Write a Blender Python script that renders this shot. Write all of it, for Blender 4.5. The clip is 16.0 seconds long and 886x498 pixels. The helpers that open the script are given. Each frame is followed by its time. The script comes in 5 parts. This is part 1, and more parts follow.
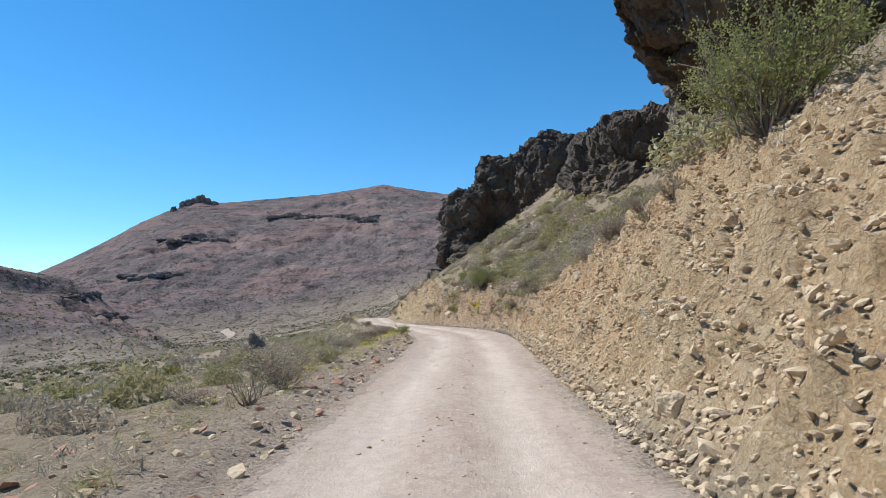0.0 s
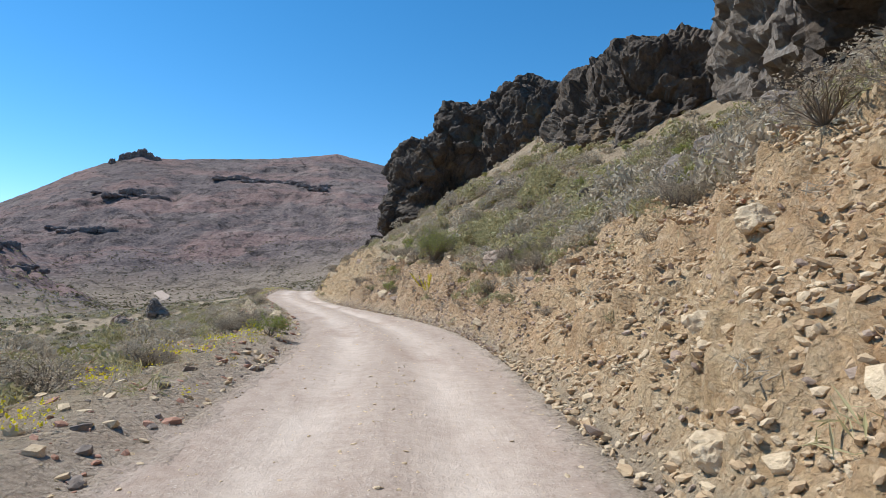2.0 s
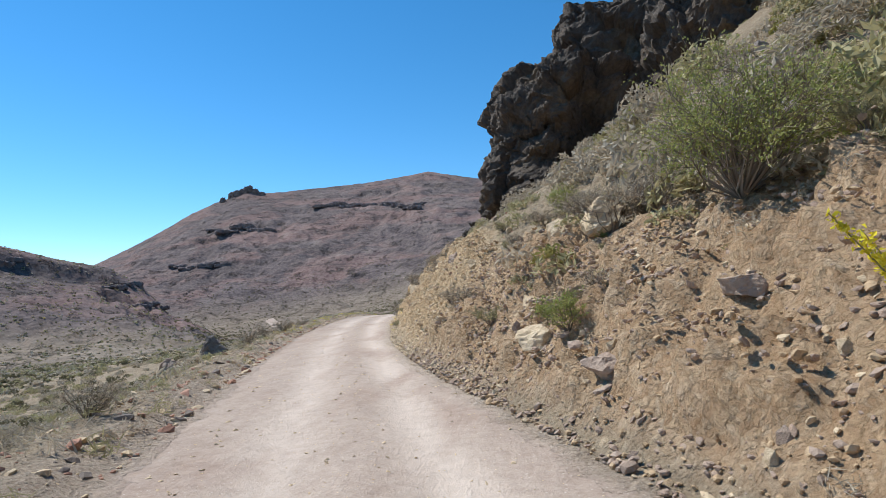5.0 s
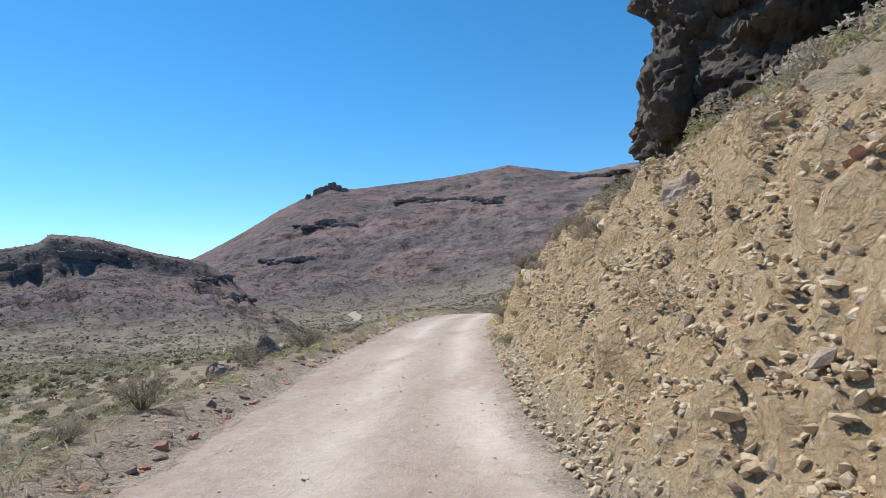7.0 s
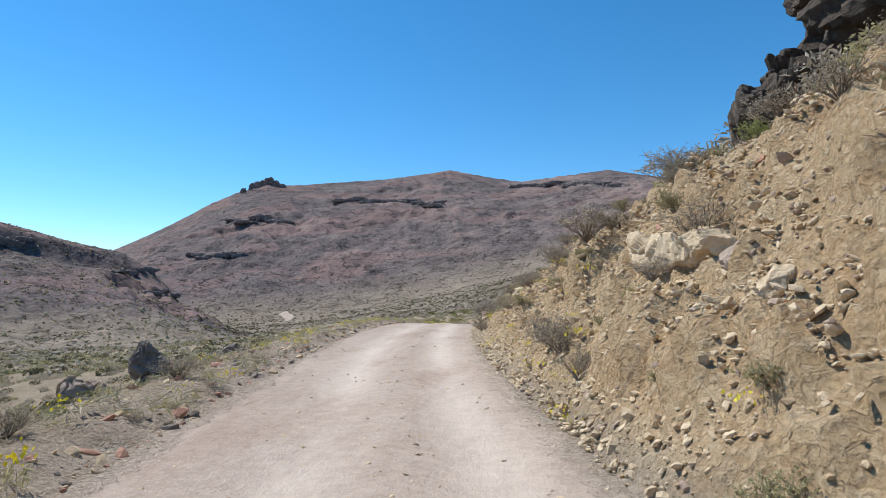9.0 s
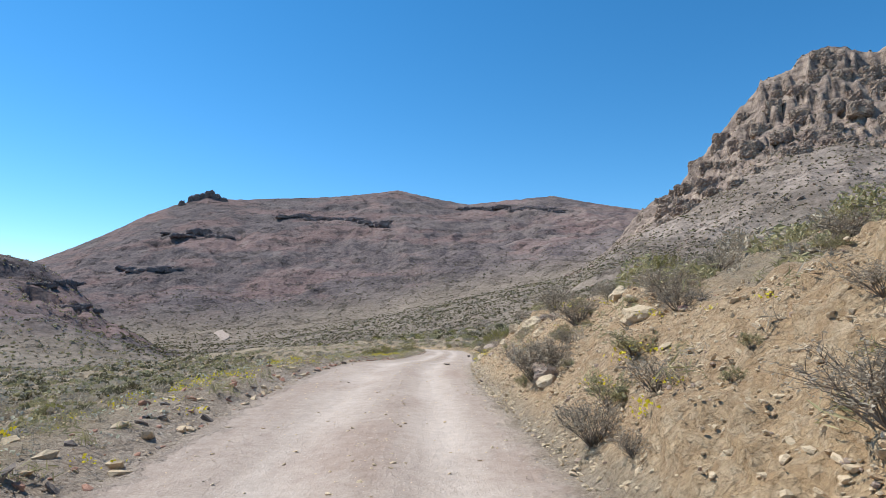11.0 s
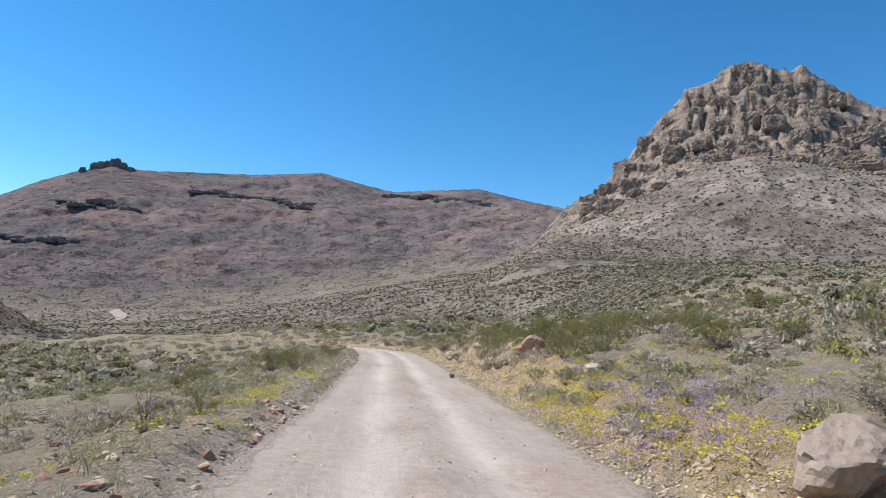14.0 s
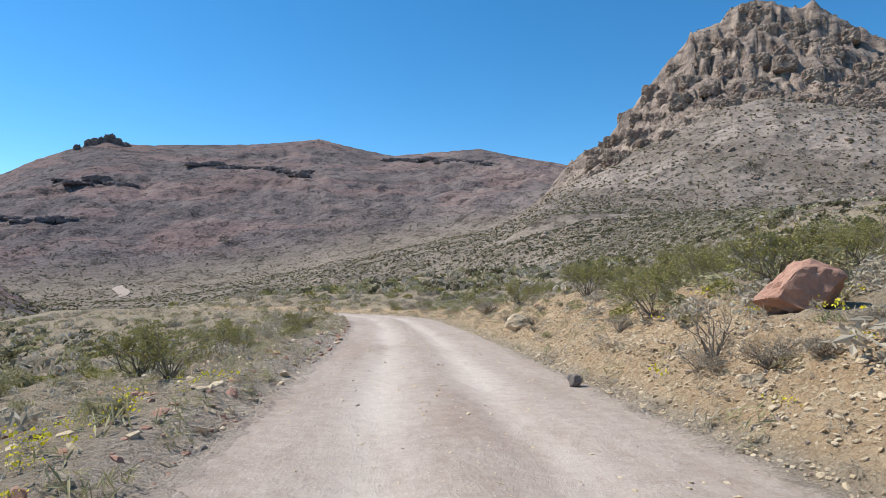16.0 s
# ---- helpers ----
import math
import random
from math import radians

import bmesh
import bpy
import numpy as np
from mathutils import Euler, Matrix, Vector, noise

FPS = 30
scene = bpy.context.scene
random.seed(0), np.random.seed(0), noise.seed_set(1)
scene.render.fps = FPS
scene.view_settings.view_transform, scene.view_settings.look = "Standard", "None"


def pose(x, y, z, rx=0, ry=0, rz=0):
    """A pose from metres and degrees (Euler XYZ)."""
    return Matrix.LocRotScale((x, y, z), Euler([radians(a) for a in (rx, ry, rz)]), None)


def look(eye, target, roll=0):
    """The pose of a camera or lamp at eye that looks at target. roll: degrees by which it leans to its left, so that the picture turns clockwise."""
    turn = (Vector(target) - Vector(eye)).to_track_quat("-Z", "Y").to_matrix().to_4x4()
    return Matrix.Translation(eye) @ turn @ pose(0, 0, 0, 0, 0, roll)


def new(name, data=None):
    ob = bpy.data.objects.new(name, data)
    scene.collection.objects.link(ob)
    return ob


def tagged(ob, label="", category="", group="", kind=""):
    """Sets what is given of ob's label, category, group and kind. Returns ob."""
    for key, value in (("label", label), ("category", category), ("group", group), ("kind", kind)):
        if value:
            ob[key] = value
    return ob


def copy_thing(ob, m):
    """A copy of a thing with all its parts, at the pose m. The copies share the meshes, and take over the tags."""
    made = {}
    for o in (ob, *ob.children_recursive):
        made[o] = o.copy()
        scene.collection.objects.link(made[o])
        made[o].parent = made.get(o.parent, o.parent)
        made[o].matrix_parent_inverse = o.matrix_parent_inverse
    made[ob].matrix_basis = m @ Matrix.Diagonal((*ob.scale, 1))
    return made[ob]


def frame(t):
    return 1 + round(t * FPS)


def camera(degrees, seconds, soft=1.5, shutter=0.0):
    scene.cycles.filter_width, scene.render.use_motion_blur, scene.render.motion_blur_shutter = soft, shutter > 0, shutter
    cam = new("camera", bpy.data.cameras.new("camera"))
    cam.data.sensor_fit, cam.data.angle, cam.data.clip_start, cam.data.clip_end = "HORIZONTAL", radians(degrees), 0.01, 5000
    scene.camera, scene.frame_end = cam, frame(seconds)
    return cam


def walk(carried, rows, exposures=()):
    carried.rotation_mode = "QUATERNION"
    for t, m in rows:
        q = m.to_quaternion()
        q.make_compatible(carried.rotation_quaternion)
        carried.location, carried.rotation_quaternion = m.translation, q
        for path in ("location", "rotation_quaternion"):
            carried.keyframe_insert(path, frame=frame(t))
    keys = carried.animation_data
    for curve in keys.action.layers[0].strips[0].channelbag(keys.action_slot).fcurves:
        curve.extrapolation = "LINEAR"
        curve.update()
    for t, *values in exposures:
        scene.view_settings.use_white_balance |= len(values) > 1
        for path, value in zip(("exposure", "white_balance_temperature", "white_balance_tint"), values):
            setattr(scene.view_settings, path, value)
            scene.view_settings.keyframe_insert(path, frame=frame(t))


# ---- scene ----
# camera and its drive along the dirt road: seconds, x, y, z, and the turn in degrees
cam = camera(73.5, 16.0, soft=0.5)
PATH = [
    (0.0, 0.000, 0.000, 1.450, 95.298, 1.990, 0.186),
    (0.5, 0.303, 3.221, 1.496, 94.169, 6.454, -3.358),
    (1.0, 0.338, 6.420, 1.500, 98.860, -1.096, -4.545),
    (1.5, 0.463, 9.783, 1.463, 96.125, -2.144, -4.891),
    (2.0, 0.617, 13.336, 1.441, 93.138, -1.826, -4.932),
    (2.5, 0.689, 16.924, 1.465, 95.719, -4.462, -3.998),
    (3.0, 0.757, 20.395, 1.446, 95.466, -4.536, -2.669),
    (3.5, 0.778, 23.860, 1.413, 94.803, 0.299, -1.956),
    (4.0, 0.617, 27.305, 1.412, 95.058, 2.869, -0.883),
    (4.5, 0.279, 30.645, 1.408, 94.345, 6.720, 1.296),
    (5.0, -0.362, 33.970, 1.421, 94.328, 2.335, 4.728),
    (5.2, -0.615, 35.294, 1.415, 93.925, 3.794, 6.093),
    (7.3, -3.637, 48.424, 1.341, 94.163, 2.657, 13.715),
    (7.5, -3.954, 49.630, 1.327, 93.946, 6.243, 12.871),
    (8.0, -4.758, 52.528, 1.284, 94.283, 4.499, 12.236),
    (8.5, -5.510, 55.338, 1.242, 96.110, 1.231, 9.358),
    (9.0, -6.192, 58.030, 1.221, 94.378, -0.242, 6.228),
    (9.2, -6.429, 59.072, 1.216, 94.965, -1.033, 4.549),
    (11.3, -8.687, 72.940, 1.315, 96.529, -2.245, -0.198),
    (11.5, -8.900, 74.505, 1.346, 96.368, -2.937, -0.805),
    (12.0, -9.274, 78.452, 1.407, 94.684, 4.155, -2.640),
    (12.5, -9.700, 82.319, 1.351, 96.629, 4.380, -4.012),
    (13.0, -10.043, 86.257, 1.270, 97.507, 0.953, -5.562),
    (13.5, -10.288, 90.291, 1.134, 96.772, -0.259, -7.609),
    (14.0, -10.555, 94.416, 0.886, 95.854, -3.667, -6.981),
    (14.5, -10.603, 98.566, 0.567, 90.623, -3.152, -6.503),
    (15.0, -10.471, 102.704, 0.275, 89.416, -1.784, -5.942),
    (15.5, -10.279, 106.736, 0.025, 90.085, -0.803, -6.623),
    (16.0, -10.052, 110.610, -0.215, 92.292, -1.138, -6.481),
]
walk(cam, [(t, pose(x, y, z, a, b, c)) for t, x, y, z, a, b, c in PATH],
     exposures=[(0.0, 0.12, 6180, 8), (16.0, 0.12, 6180, 8)])

# ---- sky, sun and exposure ----
SUN_AZ, SUN_EL = -66.0, 53.0          # degrees; azimuth from +y towards +x
sky = bpy.data.worlds.new("sky")
sky.use_nodes = True
scene.world = sky
wn = sky.node_tree.nodes
sky_tex = wn.new("ShaderNodeTexSky")
sky_tex.sky_type = "NISHITA"
sky_tex.sun_disc = False
sky_tex.sun_elevation, sky_tex.sun_rotation = radians(SUN_EL), radians(SUN_AZ)
sky_tex.altitude, sky_tex.air_density, sky_tex.dust_density, sky_tex.ozone_density = 1400, 1.0, 0.0, 4.0
wn["Background"].inputs["Strength"].default_value = 0.15
sky_hue = wn.new("ShaderNodeHueSaturation")
sky_hue.inputs["Saturation"].default_value = 1.25
sky_hue.inputs["Hue"].default_value = 0.492
sky.node_tree.links.new(sky_tex.outputs[0], sky_hue.inputs["Color"])
sky.node_tree.links.new(sky_hue.outputs[0], wn["Background"].inputs["Color"])
sun = new("sun", bpy.data.lights.new("sun", "SUN"))
sun.data.energy, sun.data.angle, sun.data.color = 5.0, radians(0.53), (1.0, 0.955, 0.88)
sa, se = radians(SUN_AZ), radians(SUN_EL)
sun.matrix_basis = look((math.sin(sa) * math.cos(se) * 100, math.cos(sa) * math.cos(se) * 100, math.sin(se) * 100), (0, 0, 0))

# ---- noise on arrays ----
RNG = np.random.RandomState(7)
PERM = np.concatenate([RNG.permutation(256)] * 3).astype(np.int32)
GRAD = RNG.normal(size=(256, 3))
GRAD /= np.linalg.norm(GRAD, axis=1)[:, None]
GX, GY, GZ = (np.ascontiguousarray(GRAD[:, k], np.float32) for k in range(3))


def perlin(x, y, z):
    x, y, z = np.broadcast_arrays(np.asarray(x, float), np.asarray(y, float), np.asarray(z, float))
    low = [np.floor(a) for a in (x, y, z)]
    fx, fy, fz = ((a - b).astype(np.float32) for a, b in zip((x, y, z), low))
    xi, yi, zi = (a.astype(np.int32) & 255 for a in low)
    u, v, w = (f * f * f * (f * (f * 6 - 15) + 10) for f in (fx, fy, fz))
    z_next = (zi + 1) & 255
    sides = []
    for i in (0, 1):
        column = PERM[(xi + i) & 255]
        gx = fx - np.float32(i)
        lines = []
        for j in (0, 1):
            row = PERM[column + ((yi + j) & 255)]
            gy = fy - np.float32(j)
            h = PERM[row + zi]
            near = GX[h] * gx + GY[h] * gy + GZ[h] * fz
            h = PERM[row + z_next]
            far = GX[h] * gx + GY[h] * gy + GZ[h] * (fz - np.float32(1))
            lines.append(near + w * (far - near))
        sides.append(lines[0] + v * (lines[1] - lines[0]))
    return (sides[0] + u * (sides[1] - sides[0])).astype(float)


def fbm(x, y, z, octaves=4, gain=0.5):
    total, amp, fr = 0.0, 1.0, 1.0
    for o in range(octaves):
        total = total + amp * perlin(np.asarray(x) * fr + o * 17.3, np.asarray(y) * fr + o * 5.1, np.asarray(z) * fr + o * 9.7)
        amp, fr = amp * gain, fr * 2.03
    return total


def ridged(x, y, z, octaves=4):
    total, amp, fr = 0.0, 1.0, 1.0
    for o in range(octaves):
        total = total + amp * (0.35 - np.abs(perlin(np.asarray(x) * fr + o * 11.3, np.asarray(y) * fr + o * 3.7, np.asarray(z) * fr + o * 8.1)))
        amp, fr = amp * 0.5, fr * 2.1
    return total


def cells(p, size, seed=0):
    """Distance to the nearest and second nearest of scattered points, and the nearest one's random value."""
    q = p / size
    base = np.floor(q).astype(int)
    d1 = np.full(len(p), 9.0)
    d2 = np.full(len(p), 9.0)
    val = np.zeros(len(p))
    for i in (-1, 0, 1):
        for j in (-1, 0, 1):
            for k in (-1, 0, 1):
                c = base + (i, j, k)
                hsh = PERM[PERM[PERM[(c[:, 0] + seed) & 255] + (c[:, 1] & 255)] + (c[:, 2] & 255)]
                pt = c + 0.5 + 0.42 * GRAD[hsh]
                d = np.linalg.norm(q - pt, axis=1)
                near = d < d1
                d2 = np.where(near, d1, np.minimum(d2, d))
                val = np.where(near, hsh / 255.0, val)
                d1 = np.where(near, d, d1)
    return d1, d2, val


def step(a, b, x):
    t = np.clip((np.asarray(x, float) - a) / (b - a), 0, 1)
    return t * t * (3 - 2 * t)


def mesh_object(name, verts, faces, material, smooth=False, parent=None, label=""):
    me = bpy.data.meshes.new(name)
    verts = np.asarray(verts, np.float32)
    faces = np.asarray(faces, np.int32)
    n = faces.shape[1]
    me.vertices.add(len(verts))
    me.vertices.foreach_set("co", verts.ravel())
    me.loops.add(faces.size)
    me.loops.foreach_set("vertex_index", faces.ravel())
    me.polygons.add(len(faces))
    me.polygons.foreach_set("loop_start", np.arange(0, faces.size, n, dtype=np.int32))
    me.polygons.foreach_set("loop_total", np.full(len(faces), n, np.int32))
    me.polygons.foreach_set("use_smooth", np.full(len(faces), smooth))
    me.update(calc_edges=True)
    me.materials.append(material)
    ob = new(name, me)
    if parent:
        ob.parent = parent
    if label:
        tagged(ob, label)
    return ob


def grid_faces(rows, cols):
    i = np.arange(rows * cols).reshape(rows, cols)
    return np.stack([i[:-1, :-1], i[:-1, 1:], i[1:, 1:], i[1:, :-1]], -1).reshape(-1, 4)


def add_value(ob, name, values):
    at = ob.data.attributes.new(name, "FLOAT", "POINT")
    at.data.foreach_set("value", np.asarray(values, np.float32))


# ---- materials ----
class Mat:
    """A short way to write node materials."""

    def __init__(self, name, rough=0.9, spec=0.3):
        self.m = bpy.data.materials.new(name)
        self.m.use_nodes = True
        self.t = self.m.node_tree
        self.b = self.t.nodes["Principled BSDF"]
        self.b.inputs["Roughness"].default_value = rough
        self.b.inputs["Specular IOR Level"].default_value = spec
        self.pos = self.t.nodes.new("ShaderNodeNewGeometry").outputs["Position"]

    def put(self, node_input, v):
        if hasattr(v, "is_output"):
            self.t.links.new(v, node_input)
        else:
            node_input.default_value = v

    def noise(self, scale, detail=4.0, rough=0.55, vec=None, stretch=None):
        n = self.t.nodes.new("ShaderNodeTexNoise")
        v = vec or self.pos
        if stretch:
            mp = self.t.nodes.new("ShaderNodeMapping")
            mp.inputs["Scale"].default_value = stretch
            self.put(mp.inputs["Vector"], v)
            v = mp.outputs[0]
        self.put(n.inputs["Vector"], v)
        n.inputs["Scale"].default_value, n.inputs["Detail"].default_value, n.inputs["Roughness"].default_value = scale, detail, rough
        return n.outputs["Fac"]

    def voronoi(self, scale, feature="F1", out="Distance", vec=None):
        n = self.t.nodes.new("ShaderNodeTexVoronoi")
        n.feature = feature
        self.put(n.inputs["Vector"], vec or self.pos)
        n.inputs["Scale"].default_value = scale
        return n.outputs[out]

    def ramp(self, fac, *stops):
        r = self.t.nodes.new("ShaderNodeValToRGB")
        self.put(r.inputs["Fac"], fac)
        el = r.color_ramp.elements
        while len(el) < len(stops):
            el.new(0.5)
        for e, (p, c) in zip(el, stops):
            e.position, e.color = p, (*c, 1) if len(c) == 3 else (c[0], c[0], c[0], 1)
        return r.outputs["Color"]

    def mix(self, fac, a, b, mode="MIX"):
        n = self.t.nodes.new("ShaderNodeMix")
        n.data_type, n.blend_type = "RGBA", mode
        self.put(n.inputs["Factor"], fac)
        for s, v in ((n.inputs[6], a), (n.inputs[7], b)):
            self.put(s, (*v, 1) if isinstance(v, tuple) and len(v) == 3 else v)
        return n.outputs[2]

    def math(self, op, a, b=0.0, clamp=False):
        n = self.t.nodes.new("ShaderNodeMath")
        n.operation, n.use_clamp = op, clamp
        self.put(n.inputs[0], a)
        self.put(n.inputs[1], b)
        return n.outputs[0]

    def value(self, name):
        n = self.t.nodes.new("ShaderNodeAttribute")
        n.attribute_name = name
        return n.outputs["Fac"]

    def random(self):
        return self.t.nodes.new("ShaderNodeObjectInfo").outputs["Random"]

    def island(self):
        return self.t.nodes.new("ShaderNodeNewGeometry").outputs["Random Per Island"]

    def axis(self, name):
        s = self.t.nodes.new("ShaderNodeSeparateXYZ")
        self.put(s.inputs[0], self.pos)
        return s.outputs[name]

    def bump(self, height, strength=0.5, distance=0.02):
        n = self.t.nodes.new("ShaderNodeBump")
        n.inputs["Strength"].default_value, n.inputs["Distance"].default_value = strength, distance
        self.put(n.inputs["Height"], height)
        last = self.b.inputs["Normal"]
        if last.is_linked:
            self.put(n.inputs["Normal"], last.links[0].from_socket)
        self.put(last, n.outputs[0])

    def colour(self, c):
        self.put(self.b.inputs["Base Color"], (*c, 1) if isinstance(c, tuple) else c)
        return self


def road_dirt(m):
    """The packed dirt of the road: its colour and its heights."""
    base = m.ramp(m.noise(0.7, 6), (0.3, (0.3, 0.212, 0.162)), (0.7, (0.43, 0.325, 0.255)))
    along = m.noise(1.0, 5, 0.65, stretch=(2.2, 0.28, 1))
    base = m.mix(0.5, base, m.ramp(along, (0.3, (0.31, 0.22, 0.165)), (0.7, (0.6, 0.485, 0.395))))
    fine = m.noise(30, 5, 0.7)
    base = m.mix(0.35, base, m.ramp(fine, (0.3, (0.22, 0.16, 0.12)), (0.7, (0.62, 0.51, 0.42))))
    worn = m.ramp(m.noise(0.6, 5, 0.65, stretch=(1.5, 0.4, 1)), (0.3, (0.35,)), (0.6, (1.0,)))
    base = m.mix(m.math("MULTIPLY", m.math("MULTIPLY", m.value("track"), 0.85), worn), base, (0.66, 0.545, 0.45))
    patch = m.ramp(m.noise(0.45, 5, 0.6, stretch=(1.6, 0.5, 1)), (0.52, (0.0,)), (0.66, (1.0,)))
    base = m.mix(m.math("MULTIPLY", patch, 0.5), base, (0.31, 0.205, 0.15))
    clod = m.noise(6.0, 6, 0.7)
    base = m.mix(0.2, base, m.ramp(clod, (0.36, (0.22, 0.155, 0.11)), (0.6, (0.58, 0.475, 0.385))))
    stones = m.ramp(m.voronoi(17), (0.1, (1.0,)), (0.2, (0.0,)))
    pick = m.ramp(m.noise(3.1, 3), (0.47, (0.0,)), (0.6, (1.0,)))
    base = m.mix(m.math("MULTIPLY", m.math("MULTIPLY", stones, pick), 0.8), base, (0.6, 0.52, 0.44))
    return base, along, clod, fine


def road_material():
    m = Mat("road_dirt", 0.95, 0.2)
    base, along, clod, fine = road_dirt(m)
    m.colour(base)
    m.bump(along, 0.5, 0.05)
    m.bump(clod, 0.5, 0.05)
    m.bump(fine, 0.6, 0.03)
    return m.m


def ground_material():
    """Soil, the broken stone of the cut and the road's dirt, each where the land's own values say."""
    m = Mat("desert_ground", 0.95, 0.2)
    soil = m.ramp(m.noise(0.35, 5), (0.3, (0.19, 0.142, 0.094)), (0.7, (0.3, 0.235, 0.162)))
    cream = m.ramp(m.noise(0.6, 7, 0.65), (0.32, (0.62, 0.41, 0.21)), (0.46, (0.75, 0.55, 0.325)), (0.6, (0.83, 0.66, 0.43)), (0.72, (0.86, 0.73, 0.53)))
    ochre = m.ramp(m.noise(0.9, 6, 0.65), (0.35, (0.62, 0.285, 0.115)), (0.5, (0.76, 0.44, 0.22)), (0.65, (0.83, 0.6, 0.36)))
    rubble = m.ramp(m.noise(1.1, 7, 0.68), (0.33, (0.38, 0.205, 0.135)), (0.5, (0.54, 0.345, 0.235)), (0.66, (0.68, 0.51, 0.375)))
    cut = m.mix(m.math("MULTIPLY", m.value("ochre"), 0.85), cream, ochre)
    cut = m.mix(m.value("rubble"), cut, rubble)
    col = m.mix(m.value("cut"), soil, cut)
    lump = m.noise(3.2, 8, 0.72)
    # low spots of the lumps are coloured darker, high ones paler
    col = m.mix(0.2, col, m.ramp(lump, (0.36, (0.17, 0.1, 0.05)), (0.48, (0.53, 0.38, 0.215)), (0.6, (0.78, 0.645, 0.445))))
    bend = m.t.nodes.new("ShaderNodeTexNoise")
    bend.inputs["Scale"].default_value, bend.inputs["Detail"].default_value = 5.0, 4.0
    m.put(bend.inputs["Vector"], m.pos)
    warped = m.t.nodes.new("ShaderNodeVectorMath")
    warped.operation = "MULTIPLY_ADD"
    m.put(warped.inputs[0], bend.outputs["Color"])
    warped.inputs[1].default_value = (0.17, 0.17, 0.17)
    m.put(warped.inputs[2], m.pos)
    height = lump
    for scale, share, deep in ((6.5, 0.45, 0.3), (16.0, 0.35, 0.12)):
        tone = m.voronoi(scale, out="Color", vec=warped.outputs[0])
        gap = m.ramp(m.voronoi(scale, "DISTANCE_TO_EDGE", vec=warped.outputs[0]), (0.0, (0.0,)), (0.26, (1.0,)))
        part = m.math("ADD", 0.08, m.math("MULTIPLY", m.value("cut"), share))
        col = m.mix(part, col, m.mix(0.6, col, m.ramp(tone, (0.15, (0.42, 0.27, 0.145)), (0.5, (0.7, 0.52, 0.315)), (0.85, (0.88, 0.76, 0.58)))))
        # gaps between the stones are darkened in the colour as well as sunk
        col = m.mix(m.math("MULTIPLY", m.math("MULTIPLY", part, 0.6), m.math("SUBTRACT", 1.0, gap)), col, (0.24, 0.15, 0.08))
        height = m.math("ADD", height, m.math("MULTIPLY", m.math("MULTIPLY", gap, m.math("ADD", 0.4, tone)), deep))
    fine = m.noise(24, 7, 0.75)
    col = m.mix(0.22, col, m.ramp(fine, (0.36, (0.12, 0.077, 0.043)), (0.6, (0.7, 0.56, 0.385))))
    col = m.mix(m.math("MULTIPLY", m.value("cut"), 0.85), col, (0.97, 0.895, 0.8), "MULTIPLY")
    gravel = m.mix(0.5, m.ramp(m.noise(2.4, 7, 0.7), (0.35, (0.36, 0.265, 0.19)), (0.62, (0.58, 0.465, 0.36))), m.ramp(fine, (0.34, (0.2, 0.14, 0.1)), (0.62, (0.68, 0.56, 0.44))))
    col = m.mix(m.math("MULTIPLY", m.value("verge"), 0.9), col, gravel)
    dirt, along, clod, grit = road_dirt(m)
    edge = m.ramp(m.math("ADD", m.value("dust"), m.math("MULTIPLY", m.math("SUBTRACT", m.noise(1.6, 7, 0.7), 0.5), 1.3)), (0.3, (0.0,)), (0.72, (1.0,)))
    col = m.mix(edge, col, dirt)
    m.colour(col)
    wild = m.math("SUBTRACT", 1.0, edge)
    m.bump(m.math("MULTIPLY", height, wild), 0.9, 0.17)
    m.bump(m.math("MULTIPLY", fine, wild), 0.7, 0.05)
    m.bump(m.math("MULTIPLY", m.math("ADD", along, clod), edge), 0.5, 0.05)
    m.bump(m.math("MULTIPLY", grit, edge), 0.6, 0.03)
    return m.m


def cliff_material(pale=0.0):
    m = Mat("pale_streaked_rock" if pale else "dark_volcanic_rock", 0.85, 0.3)
    big = m.noise(0.5, 6, 0.65)
    col = m.ramp(big, (0.3, (0.04, 0.03, 0.023)), (0.5, (0.085, 0.062, 0.045)), (0.68, (0.165, 0.12, 0.085)))
    ochre = m.ramp(m.noise(0.22, 4), (0.55, (0.0,)), (0.68, (1.0,)))
    col = m.mix(m.math("MULTIPLY", ochre, 0.7), col, (0.34, 0.22, 0.1))
    streak = m.ramp(m.noise(1.0, 5, 0.6, stretch=(1.5, 1.5, 0.22)), (0.55, (0.0,)), (0.7, (1.0,)))
    if pale:
        col = m.mix(pale, col, (0.3, 0.25, 0.205))
    col = m.mix(m.math("MULTIPLY", streak, 0.3 + pale), col, (0.27 + 0.3 * pale, 0.24 + 0.28 * pale, 0.21 + 0.24 * pale))
    fine = m.noise(5, 8, 0.7)
    col = m.mix(0.4, col, m.ramp(fine, (0.3, (0.027, 0.021, 0.017)), (0.75, (0.205, 0.16, 0.12))))
    m.colour(col)
    m.bump(fine, 0.9, 0.15)
    m.bump(m.noise(22, 5, 0.7), 0.6, 0.03)
    return m.m


